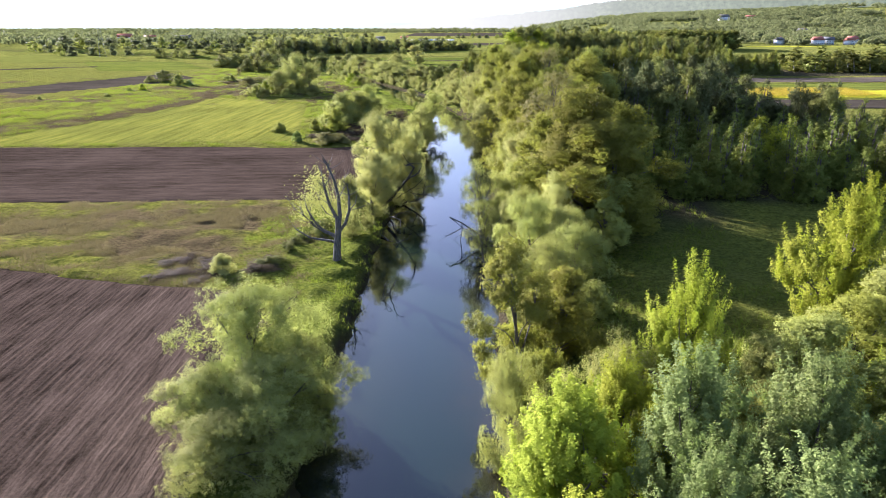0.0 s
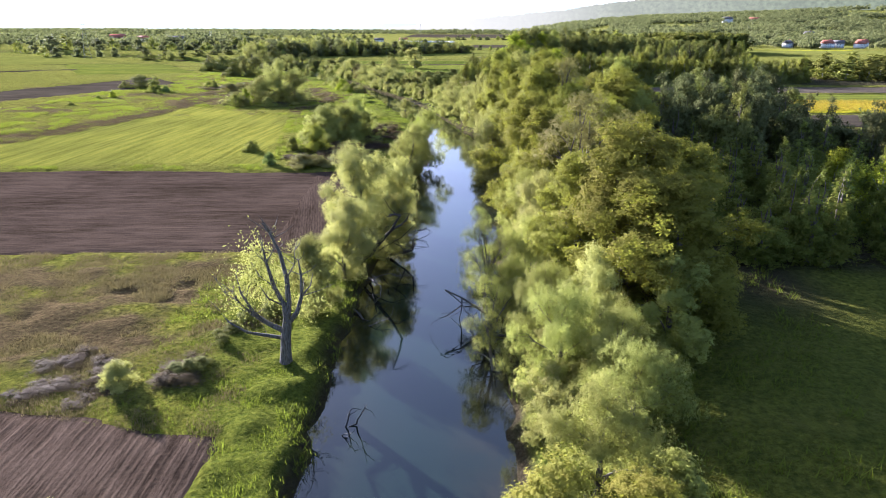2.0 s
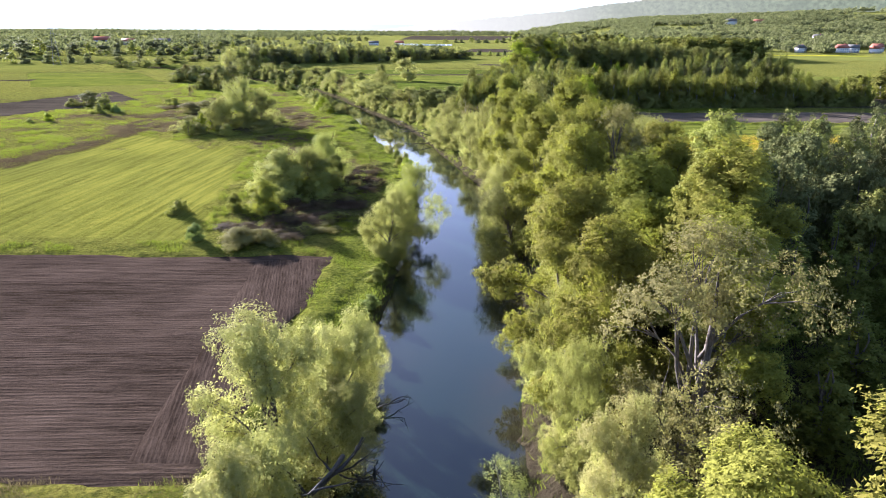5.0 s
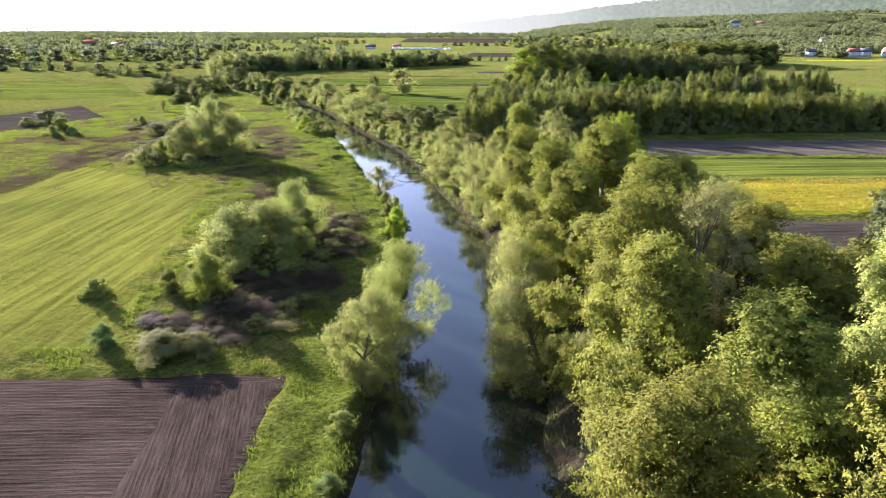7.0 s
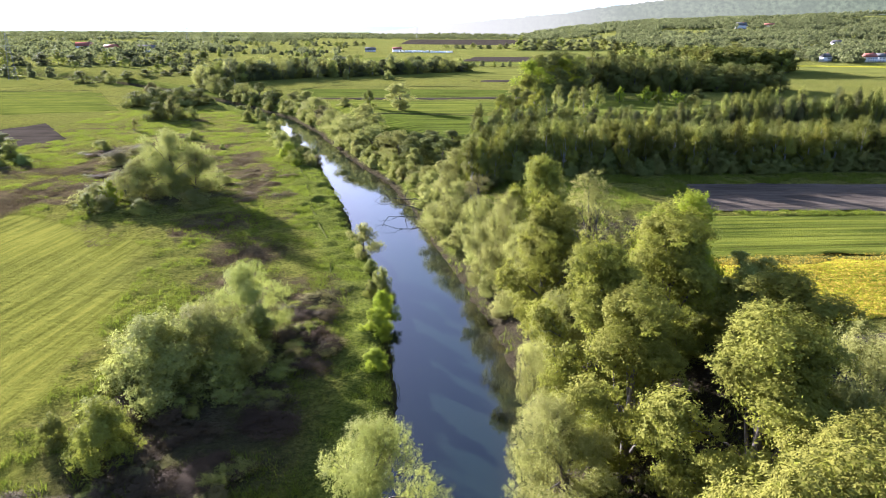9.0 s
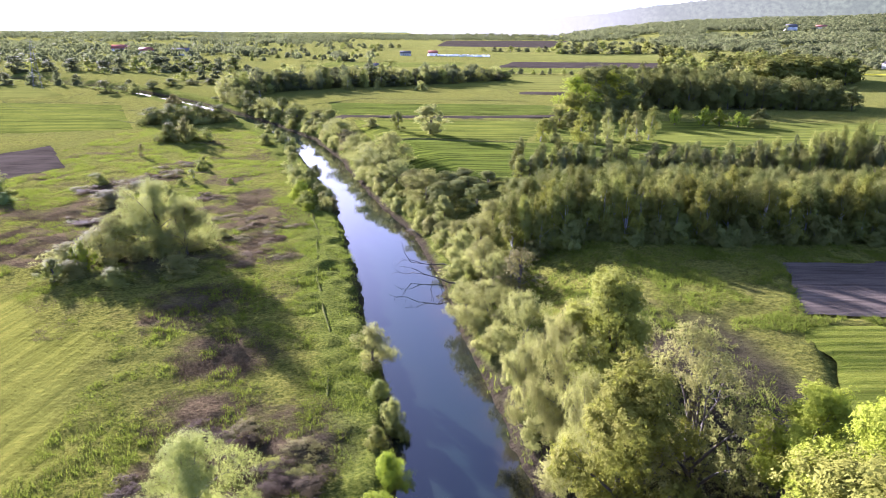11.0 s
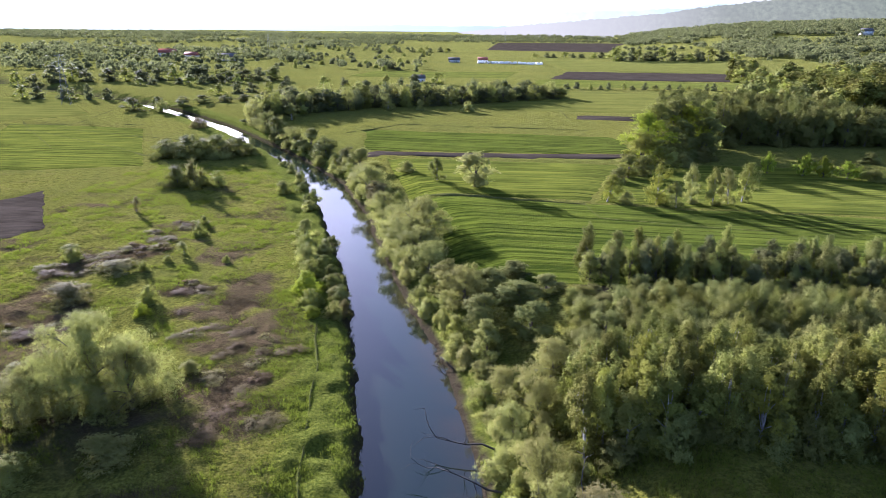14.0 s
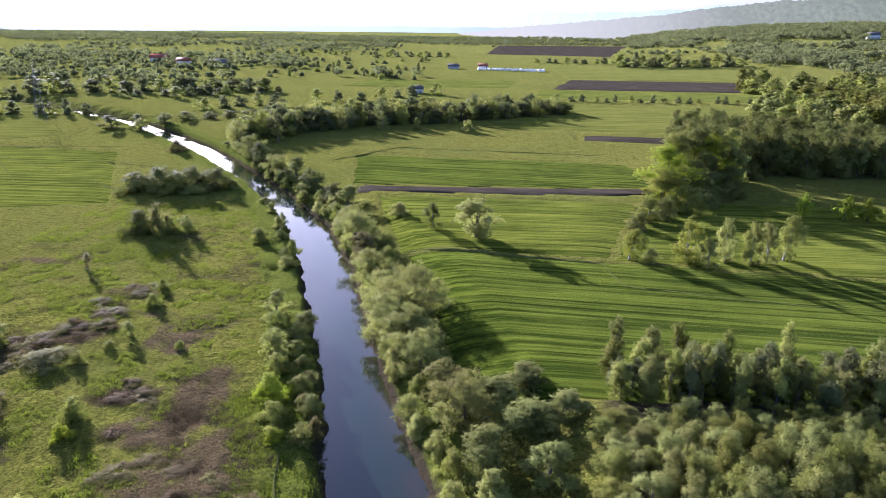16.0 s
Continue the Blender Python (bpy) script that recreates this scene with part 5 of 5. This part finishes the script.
def snag(x, y, reach, turn, seed, name="fallen_branch", label="dark bare branch lying in the river", mat_=None, rise=0.8, thick=0.16):
    """A forked bare limb that reaches from the bank over the water."""
    r = np.random.default_rng(seed)
    z0 = ground_z(x, y)
    thing = tagged(new(name), label, "branch")
    thing.matrix_basis = Matrix.Translation((x, y, z0))

    def grow(a, way, length, r0, depth):
        path, p = [a], Vector(a)
        for k in range(4):
            way = (way + Vector(r.normal(0, 0.22, 3))).normalized()
            p = p + way * length / 4
            p.z = max(p.z, WATER_Z - z0 - 0.25)
            path.append(tuple(p))
        part("limb" if depth == 2 else "twig", mesh_of(name, *tube(path, [r0 * (1 - 0.7 * k / 4) for k in range(5)], 5), [mat_ or WET_WOOD], True), thing)
        if depth:
            for k in (2, 3, 4):
                side = (way + Vector(r.normal(0, 0.8, 3)) * 0.9).normalized()
                grow(path[k], side, length * r.uniform(0.4, 0.65), r0 * 0.45, depth - 1)

    a = radians(turn)
    grow((0, 0, 0), Vector((math.cos(a), math.sin(a), rise * 0.25)), reach, thick, 2)


for k, (x, y, reach, turn, rise) in enumerate(((-8.3, 104, 5.5, -20, 0.6), (-8.0, 97, 5, -50, 0.2), (-8.6, 88, 4, -30, 0.1), (-9.0, 66, 3.6, -20, 0.0), (-6.5, 113, 4, 10, 1.4), (7.4, 80, 4.2, 200, 0.6), (-1.6, 262, 8, 165, 1.4), (-0.4, 254, 7.5, 185, 0.9), (-9.5, 284, 4, 170, 0.3), (12.8, 171, 4, 200, 0.4), (-4.2, 168, 3.4, 15, 0.4))):
    snag(x, y, reach, turn, 60 + k, rise=rise)
snag(-9.4, 99, 8.5, -12, 95, "leaning_trunk", "dark forked willow trunk leaning over the water", WET_WOOD, 1.6, 0.36)
snag(-7.6, 106, 6.0, -35, 96, "leaning_trunk", "dark forked willow trunk leaning over the water", WET_WOOD, 0.3, 0.26)
snag(6.4, 84, 7.0, 150, 97, "leaning_trunk", "grey half-bare willow limb over the river", DEAD_WOOD, 4.5, 0.2)
snag(7.8, 246, 5.5, 80, 91, "bare_shrub", "leafless grey shrub on the river bank", DEAD_WOOD, 6.0)
snag(8.4, 247, 5.0, 120, 92, "bare_shrub", "leafless grey shrub on the river bank", DEAD_WOOD, 5.0)
for x, y, top, w, lean in ((5.6, 81, 8.4, 6.0, (-1.6, 0)), (6.0, 87, 9.4, 6.4, (-1.8, 0.5)), (6.6, 94, 8.6, 5.5, (-2.0, 0)), (5.2, 75.5, 5.4, 4.6, (-1.4, 0))):
    plant("wisp", x, y, top, w, "close", leaf="fresh", group="half-bare willows at the water's edge", lean=lean)
for k in range(12):
    plant("bush", -20.5 + 0.42 * k + rng.uniform(-1, 1), 72 + 1.5 * k + rng.uniform(-1.5, 1.5), None, rng.uniform(1.8, 3), "mid", leaf="dark", tall=rng.uniform(0.7, 1.3), label="dark green nettles and weeds on the bank", group="weeds by the bare willow")
    plant("bramble", -31 + 0.75 * k + rng.uniform(-2, 2), 69.5 + rng.uniform(-1, 6), None, rng.uniform(2, 3.2), "mid", leaf="dry", tall=rng.uniform(0.4, 0.75), label="reddish brown dry weeds beside the ploughed field", group="weeds by the bare willow")


# ---- grass, weeds and clods ----
def tufts(name, label, x, y, tall, wide, leaf, blades, seed):
    """Upright blades in tufts, joined into one cover."""
    r = np.random.default_rng(seed)
    n = len(x)
    z = height(x, y)
    cx, cy, cz = np.repeat(x, blades), np.repeat(y, blades), np.repeat(z, blades)
    t = tall * r.uniform(0.5, 1.3, n * blades)
    a = r.uniform(0, 6.28, n * blades)
    lean = r.uniform(0.2, 1.3, n * blades) * t
    at, off = r.uniform(0, 6.28, n * blades), wide * np.sqrt(r.random(n * blades))
    bx, by = cx + np.cos(at) * off, cy + np.sin(at) * off
    w = t * 0.075
    base = np.stack([bx, by, cz - 0.1], 1)
    side = np.stack([-np.sin(a), np.cos(a), np.zeros_like(a)], 1) * w[:, None]
    bend = np.stack([np.cos(a) * lean, np.sin(a) * lean, t], 1)
    v = np.stack([base - side, base + side, base + bend], 1).reshape(-1, 3)
    tagged(new(name, mesh_of(name, v, np.arange(len(v)).reshape(-1, 3), [LEAF[leaf]])), label, "grass", kind="stuff")


def sown(n, box, seed, test):
    r = np.random.default_rng(seed)
    x, y = r.uniform(box[0], box[1], n), r.uniform(box[2], box[3], n)
    low, high = banks(x, y)
    free = np.ones(n, bool)
    for _, _, _, corners in FIELDS:
        free &= ~inside(x, y, corners)
    keep = test(x, y, low, high) & free
    return x[keep], y[keep]


x, y = sown(60000, (-60, 8, 30, 335), 31, lambda x, y, low, high: (low > 0.2) & (low < 9.5 + 5 * step((110 - y) / 20) + 3 * soft(x, y, 9, 51)) & (soft(x, y, 2.0, 52) > 0.35))
tufts("bank_grass", "lush bright green tall grass on the river bank", x[:24000], y[:24000], 0.36, 0.8, "grass", 15, 71)
x, y = sown(30000, (-75, -12, 64, 104), 32, lambda x, y, low, high: (low > 6) & (soft(x, y, 3.0, 53) > 0.4))
tufts("weeds", "straw-coloured and green weeds between the ploughed fields", x[:13000], y[:13000], 0.34, 0.7, "straw", 12, 72)
x, y = sown(60000, (-125, -10, 150, 345), 33, lambda x, y, low, high: (low > 5) & (blotches(x, y, DRY) > 0.25))
tufts("dry_weeds", "brown dry weeds in the meadow", x[:14000], y[:14000], 0.42, 0.8, "dry", 13, 73)
x, y = sown(110000, (-135, -10, 152, 420), 34, lambda x, y, low, high: (low > 5) & (soft(x, y, 4.0, 54) + 0.4 * soft(x, y, 14.0, 58) > 0.72) & ~inside(x, y, MOWN_RIM))
tufts("meadow_grass", "tussocky green meadow grass", x[:26000], y[:26000], 0.5, 0.45, "grass", 12, 74)
x, y = sown(30000, (5, 95, 222, 258), 37, lambda x, y, low, high: (high > 7) & (soft(x, y, 3.5, 56) > 0.42))
tufts("high_meadow_grass", "rough green grass between the fields and the birch wood", x[:6000], y[:6000], 0.5, 0.5, "grass", 11, 77)
x, y = sown(60000, (-130, -20, 225, 400), 36, lambda x, y, low, high: (low > 8) & (soft(x, y, 7.0, 59) > 0.66))
tufts("dead_tussocks", "withered tussocks in the meadow", x[:7000], y[:7000], 0.45, 0.5, "dry", 7, 76)
x, y = sown(40000, (-25, 60, 20, 262), 35, lambda x, y, low, high: (high > 0.3) & (high < 26) & (soft(x, y, 3.0, 55) > 0.4))
tufts("bank_undergrowth", "green undergrowth below the riverside trees", x[:14000], y[:14000], 0.6, 0.6, "grass", 6, 75)


def strip(name, label, points, width, rise=0.22):
    """A narrow trodden line laid on the land."""
    pts = []
    for a, b in zip(points, points[1:]):
        n = max(2, int(math.hypot(b[0] - a[0], b[1] - a[1]) / 1.5))
        pts += [(a[0] + (b[0] - a[0]) * k / n, a[1] + (b[1] - a[1]) * k / n) for k in range(n)]
    p = np.array(pts + [points[-1]], float)
    d = np.gradient(p, axis=0)
    d /= np.linalg.norm(d, axis=1)[:, None]
    side = np.stack([-d[:, 1], d[:, 0]], 1) * (width * (0.35 + 0.4 * soft(p[:, 0], p[:, 1], 3, 81)))[:, None]
    p = p + (np.stack([soft(p[:, 0], p[:, 1], 6, 82), soft(p[:, 0], p[:, 1], 6, 83)], 1) - 0.5) * 0.9
    q = np.stack([p - side, p, p + side], 1).reshape(-1, 2)
    z = height(q[:, 0], q[:, 1]) + rise
    z[0::3] -= 0.5
    z[2::3] -= 0.5
    tagged(new(name, mesh_of(name, np.column_stack([q, z]), grid_faces(len(p), 3)[:, ::-1], [TRACK], True)), label, "path", kind="structure")


strip("footpath", "narrow trodden path through the bank grass", [(-36, 296), (-30, 278), (-26, 260), (-22.5, 246), (-18, 232), (-14, 215)], 0.62, 0.24)
strip("farm_track", "faint track across the pasture", [(-240, 488), (-168, 449), (-135, 426), (-118, 404)], 2.0)
strip("farm_track", "faint track across the pasture", [(-330, 470), (-250, 500), (-190, 512)], 2.2)
strip("farm_track", "faint track across the pasture", [(-150, 470), (-224, 490), (-229, 520), (-240, 560)], 1.8)
strip("farm_track", "faint track across the pasture", [(-260, 513), (-236, 486), (-190, 440)], 1.6)
strip("farm_track", "faint track across the pasture", [(-340, 590), (-318, 622), (-300, 640)], 2.2)
strip("field_edge", "dark furrow between two meadows", [(-30, 373.5), (17, 366), (19, 352), (60, 345)], 1.2)
strip("field_edge", "dark furrow between two meadows", [(-80, 486), (-60, 519), (30, 516)], 1.4)
strip("field_edge", "dark furrow between two meadows", [(22, 560), (20, 590), (18, 620)], 1.4)


def rape_flowers():
    r = np.random.default_rng(8)
    n = 42000
    x, y = r.uniform(37, 120, n), r.uniform(185, 206, n)
    keep = inside(x, y, FIELDS[5][3])
    x, y = x[keep], y[keep]
    pts = np.stack([x, y, height(x, y) + r.uniform(0.3, 1.0, len(x))], 1)
    v, f = leaves(pts, np.tile([0, 0, 1.0], (len(x), 1)), 0.24, 0.2, r)
    tagged(new("rape_flowers", mesh_of("rape_flowers", v, f, [LEAF["rape"]])), "yellow flowering rape plants", "crop", kind="stuff")


rape_flowers()


# ---- houses, vans and a pylon far off ----
def box(a, b):
    (x0, y0, z0), (x1, y1, z1) = a, b
    v = [(x0, y0, z0), (x1, y0, z0), (x1, y1, z0), (x0, y1, z0), (x0, y0, z1), (x1, y0, z1), (x1, y1, z1), (x0, y1, z1)]
    return v, [(0, 3, 2, 1), (4, 5, 6, 7), (0, 1, 5, 4), (1, 2, 6, 5), (2, 3, 7, 6), (3, 0, 4, 7)]


def house(x, y, w, d, h, turn, roof_mat, label):
    thing = tagged(new("house"), label, "house", "houses at the foot of the hill")
    thing.matrix_basis = pose(x, y, ground_z(x, y) - 0.2, 0, 0, turn)
    part("wall", mesh_of("house_wall", *box((-w / 2, -d / 2, 0), (w / 2, d / 2, h)), [PLASTER]), thing)
    r = h + d * 0.42
    v = [(-w / 2 - 0.5, -d / 2 - 0.5, h), (w / 2 + 0.5, -d / 2 - 0.5, h), (w / 2 + 0.5, d / 2 + 0.5, h), (-w / 2 - 0.5, d / 2 + 0.5, h), (-w / 2 - 0.5, 0, r), (w / 2 + 0.5, 0, r), (-w / 2 - 0.5, 0, r), (w / 2 + 0.5, 0, r)]
    part("roof", mesh_of("house_roof", v, [(0, 1, 5, 4), (2, 3, 4, 5), (0, 4, 6, 3), (1, 2, 7, 5), (0, 3, 2, 1)], [roof_mat]), thing)
    part("chimney", mesh_of("house_chimney", *box((w * 0.2, -0.4, r - 1.5), (w * 0.2 + 0.8, 0.4, r + 0.9)), [ROOF_RED]), thing)
    for floor in range(int(h // 2.7)):
        for k in range(int(w // 3)):
            wx = -w / 2 + 1.5 + 3 * k
            win = part("window", mesh_of("house_window", *box((wx - 0.6, -d / 2 - 0.06, 0.9 + 2.7 * floor), (wx + 0.6, -d / 2 + 0.1, 2.2 + 2.7 * floor)), [PLASTER]), thing)
            part("pane", mesh_of("house_pane", *box((wx - 0.5, -d / 2 - 0.09, 1.0 + 2.7 * floor), (wx + 0.5, -d / 2 - 0.04, 2.1 + 2.7 * floor)), [GLASS_DARK]), win)


for x, y, w, d, h, turn, roof in HOUSES:
    house(x, y, w, d, h, turn, roof, "white rendered house with a %s pitched roof" % ("red" if roof == ROOF_RED else "grey"))


def van(x, y, turn):
    thing = tagged(new("van"), "white van parked in a far yard", "van", "vans in the far yard")
    thing.matrix_basis = pose(x, y, ground_z(x, y), 0, 0, turn)
    v = [(-2.6, -1, 0.4), (2.6, -1, 0.4), (2.6, -1, 1.2), (1.7, -0.95, 2.3), (-2.6, -0.95, 2.4), (-2.6, 1, 0.4), (2.6, 1, 0.4), (2.6, 1, 1.2), (1.7, 0.95, 2.3), (-2.6, 0.95, 2.4)]
    f = [(0, 1, 2, 3), (0, 3, 4, 4), (6, 5, 8, 7), (5, 9, 8, 8), (1, 6, 7, 2), (2, 7, 8, 3), (3, 8, 9, 4), (4, 9, 5, 0), (0, 5, 6, 1)]
    bm = bmesh.new()
    vs = [bm.verts.new(p) for p in v]
    for q in f:
        bm.faces.new([vs[i] for i in dict.fromkeys(q)])
    me = bpy.data.meshes.new("van_body")
    bm.to_mesh(me)
    bm.free()
    me.materials.append(VAN_WHITE)
    part("body", me, thing)
    part("windscreen", mesh_of("van_windscreen", [(2.55, -0.85, 1.3), (2.55, 0.85, 1.3), (1.85, 0.8, 2.2), (1.85, -0.8, 2.2)], [(0, 1, 2, 3)], [GLASS_DARK]), thing)
    for wx in (-1.6, 1.6):
        for wy in (-0.95, 0.95):
            part("wheel", mesh_of("van_wheel", *tube([(wx, wy - 0.12, 0.36), (wx, wy + 0.12, 0.36)], [0.36, 0.36], 10), [RUBBER]), thing)


for k in range(30):
    van(-62 + (k % 15) * 5.6 + rng.uniform(-1.5, 1.5), 1062 + (k // 15) * 16 + rng.uniform(-3, 3), rng.uniform(-20, 200))


def pylon(x, y, tall):
    thing = tagged(new("power_pylon"), "grey steel lattice power pylon", "pylon")
    thing.matrix_basis = pose(x, y, ground_z(x, y), 0, 0, 25)
    legs = [(sx * 2.6, sy * 2.6) for sx, sy in ((1, 1), (1, -1), (-1, -1), (-1, 1))]
    for lx, ly in legs:
        part("leg", mesh_of("pylon_leg", *tube([(lx, ly, -0.3), (lx * 0.12, ly * 0.12, tall)], [0.09, 0.06], 4), [STEEL]), thing)
    for k in range(9):
        u, w = k / 9, (k + 1) / 9
        for a, b in zip(legs, legs[1:] + legs[:1]):
            p = lambda q, s: (q[0] * (1 - 0.88 * s), q[1] * (1 - 0.88 * s), tall * s)
            part("brace", mesh_of("pylon_brace", *tube([p(a, u), p(b, w)], [0.04, 0.04], 4), [STEEL]), thing)
    for z, r in ((0.72, 5.5), (0.84, 4.4), (0.96, 3.2)):
        part("crossarm", mesh_of("pylon_crossarm", *tube([(-r, 0, tall * z), (0, 0, tall * z + 0.8), (r, 0, tall * z)], [0.06, 0.14, 0.06], 4), [STEEL]), thing)


pylon(-282, 580, 30)
pylon(-380, 1180, 30)
pylon(-60, 1900, 32)


# ---- the hills at the horizon, with haze painted into their glow ----
def backdrop(name, label, far, azimuth, tops, left, right, strength, seed):
    """A ridge kilometres away that glows, its painted haze paler towards the sun."""
    m = bpy.data.materials.new(name)
    m.use_nodes = True
    tree = m.node_tree
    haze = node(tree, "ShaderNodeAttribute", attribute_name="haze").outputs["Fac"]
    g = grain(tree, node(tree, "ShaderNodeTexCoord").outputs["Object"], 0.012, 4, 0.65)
    # haze is blended into the glowing colour
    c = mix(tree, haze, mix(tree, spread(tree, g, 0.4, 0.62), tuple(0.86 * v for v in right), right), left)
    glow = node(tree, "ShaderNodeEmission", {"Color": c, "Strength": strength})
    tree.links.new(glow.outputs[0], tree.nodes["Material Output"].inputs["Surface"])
    deg = np.linspace(-75, 75, 400)
    a = np.radians(deg)
    x, y = far * np.sin(a), far * np.cos(a)
    z = np.interp(deg, azimuth, tops) * (0.9 + 0.2 * soft(a * 30, a * 0, 1.0, seed + 1)) + 5 * soft(a * 500, a * 0, 1.0, seed + 2)
    v = np.concatenate([np.stack([x, y, np.full_like(x, -40)], 1), np.stack([x, y, z], 1)])
    n = len(a)
    f = np.array([(k, k + 1, n + k + 1, n + k) for k in range(n - 1)])
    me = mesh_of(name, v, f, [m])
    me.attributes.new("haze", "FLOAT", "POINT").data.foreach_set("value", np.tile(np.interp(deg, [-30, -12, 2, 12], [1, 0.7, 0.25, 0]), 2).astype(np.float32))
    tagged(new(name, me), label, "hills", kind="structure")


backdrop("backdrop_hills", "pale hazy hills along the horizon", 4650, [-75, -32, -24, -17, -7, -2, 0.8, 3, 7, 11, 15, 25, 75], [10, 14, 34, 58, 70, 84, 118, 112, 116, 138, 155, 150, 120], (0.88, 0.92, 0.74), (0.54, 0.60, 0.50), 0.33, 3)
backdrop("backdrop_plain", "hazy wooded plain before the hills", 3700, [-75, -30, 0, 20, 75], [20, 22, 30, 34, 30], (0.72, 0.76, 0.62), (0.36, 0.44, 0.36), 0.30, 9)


def wooded_hill():
    """The far wooded ridge, kilometres away; its glow and evening haze are painted in."""
    m = bpy.data.materials.new("backdrop_wooded_hill")
    m.use_nodes = True
    tree = m.node_tree
    along = node(tree, "ShaderNodeAttribute", attribute_name="along").outputs["Fac"]
    up = node(tree, "ShaderNodeAttribute", attribute_name="up").outputs["Fac"]
    where = node(tree, "ShaderNodeCombineXYZ", {0: along, 1: up}).outputs[0]
    g = grain(tree, where, 0.055, 5, 0.65)
    broad = grain(tree, where, 0.009, 3)
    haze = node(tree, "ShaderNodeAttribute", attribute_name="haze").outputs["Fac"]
    # lit and shaded crowns are in the colour, then haze is mixed over
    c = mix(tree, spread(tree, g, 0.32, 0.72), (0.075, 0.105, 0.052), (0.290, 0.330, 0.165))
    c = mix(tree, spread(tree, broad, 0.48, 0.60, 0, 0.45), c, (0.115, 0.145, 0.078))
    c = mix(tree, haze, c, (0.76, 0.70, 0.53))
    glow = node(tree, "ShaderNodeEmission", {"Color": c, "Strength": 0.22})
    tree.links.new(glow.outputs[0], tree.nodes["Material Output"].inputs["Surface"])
    n, rows_ = 520, 18
    deg = np.linspace(-7, 62, n)
    a = np.radians(deg)
    top = np.interp(deg, [-7, -3, 0, 2.7, 6, 9.1, 11.6, 13.5, 15.6, 25, 35, 45, 62], [-14, 18, 40, 52, 74, 92, 112, 132, 150, 192, 222, 200, 150])
    top = top * (0.96 + 0.08 * soft(a * 40, a * 0, 1.0, 61)) + 7 * soft(a * 1100, a * 0, 1.0, 62)
    u = np.linspace(0, 1, rows_)
    d = 2600 + 1000 * u
    x, y = np.sin(a)[:, None] * d, np.cos(a)[:, None] * d
    z = -12 + (top[:, None] + 12) * (u ** 0.8) * (1 - 0.10 * (1 - u) * soft(a[:, None] * 60, u * 6, 1.0, 63))
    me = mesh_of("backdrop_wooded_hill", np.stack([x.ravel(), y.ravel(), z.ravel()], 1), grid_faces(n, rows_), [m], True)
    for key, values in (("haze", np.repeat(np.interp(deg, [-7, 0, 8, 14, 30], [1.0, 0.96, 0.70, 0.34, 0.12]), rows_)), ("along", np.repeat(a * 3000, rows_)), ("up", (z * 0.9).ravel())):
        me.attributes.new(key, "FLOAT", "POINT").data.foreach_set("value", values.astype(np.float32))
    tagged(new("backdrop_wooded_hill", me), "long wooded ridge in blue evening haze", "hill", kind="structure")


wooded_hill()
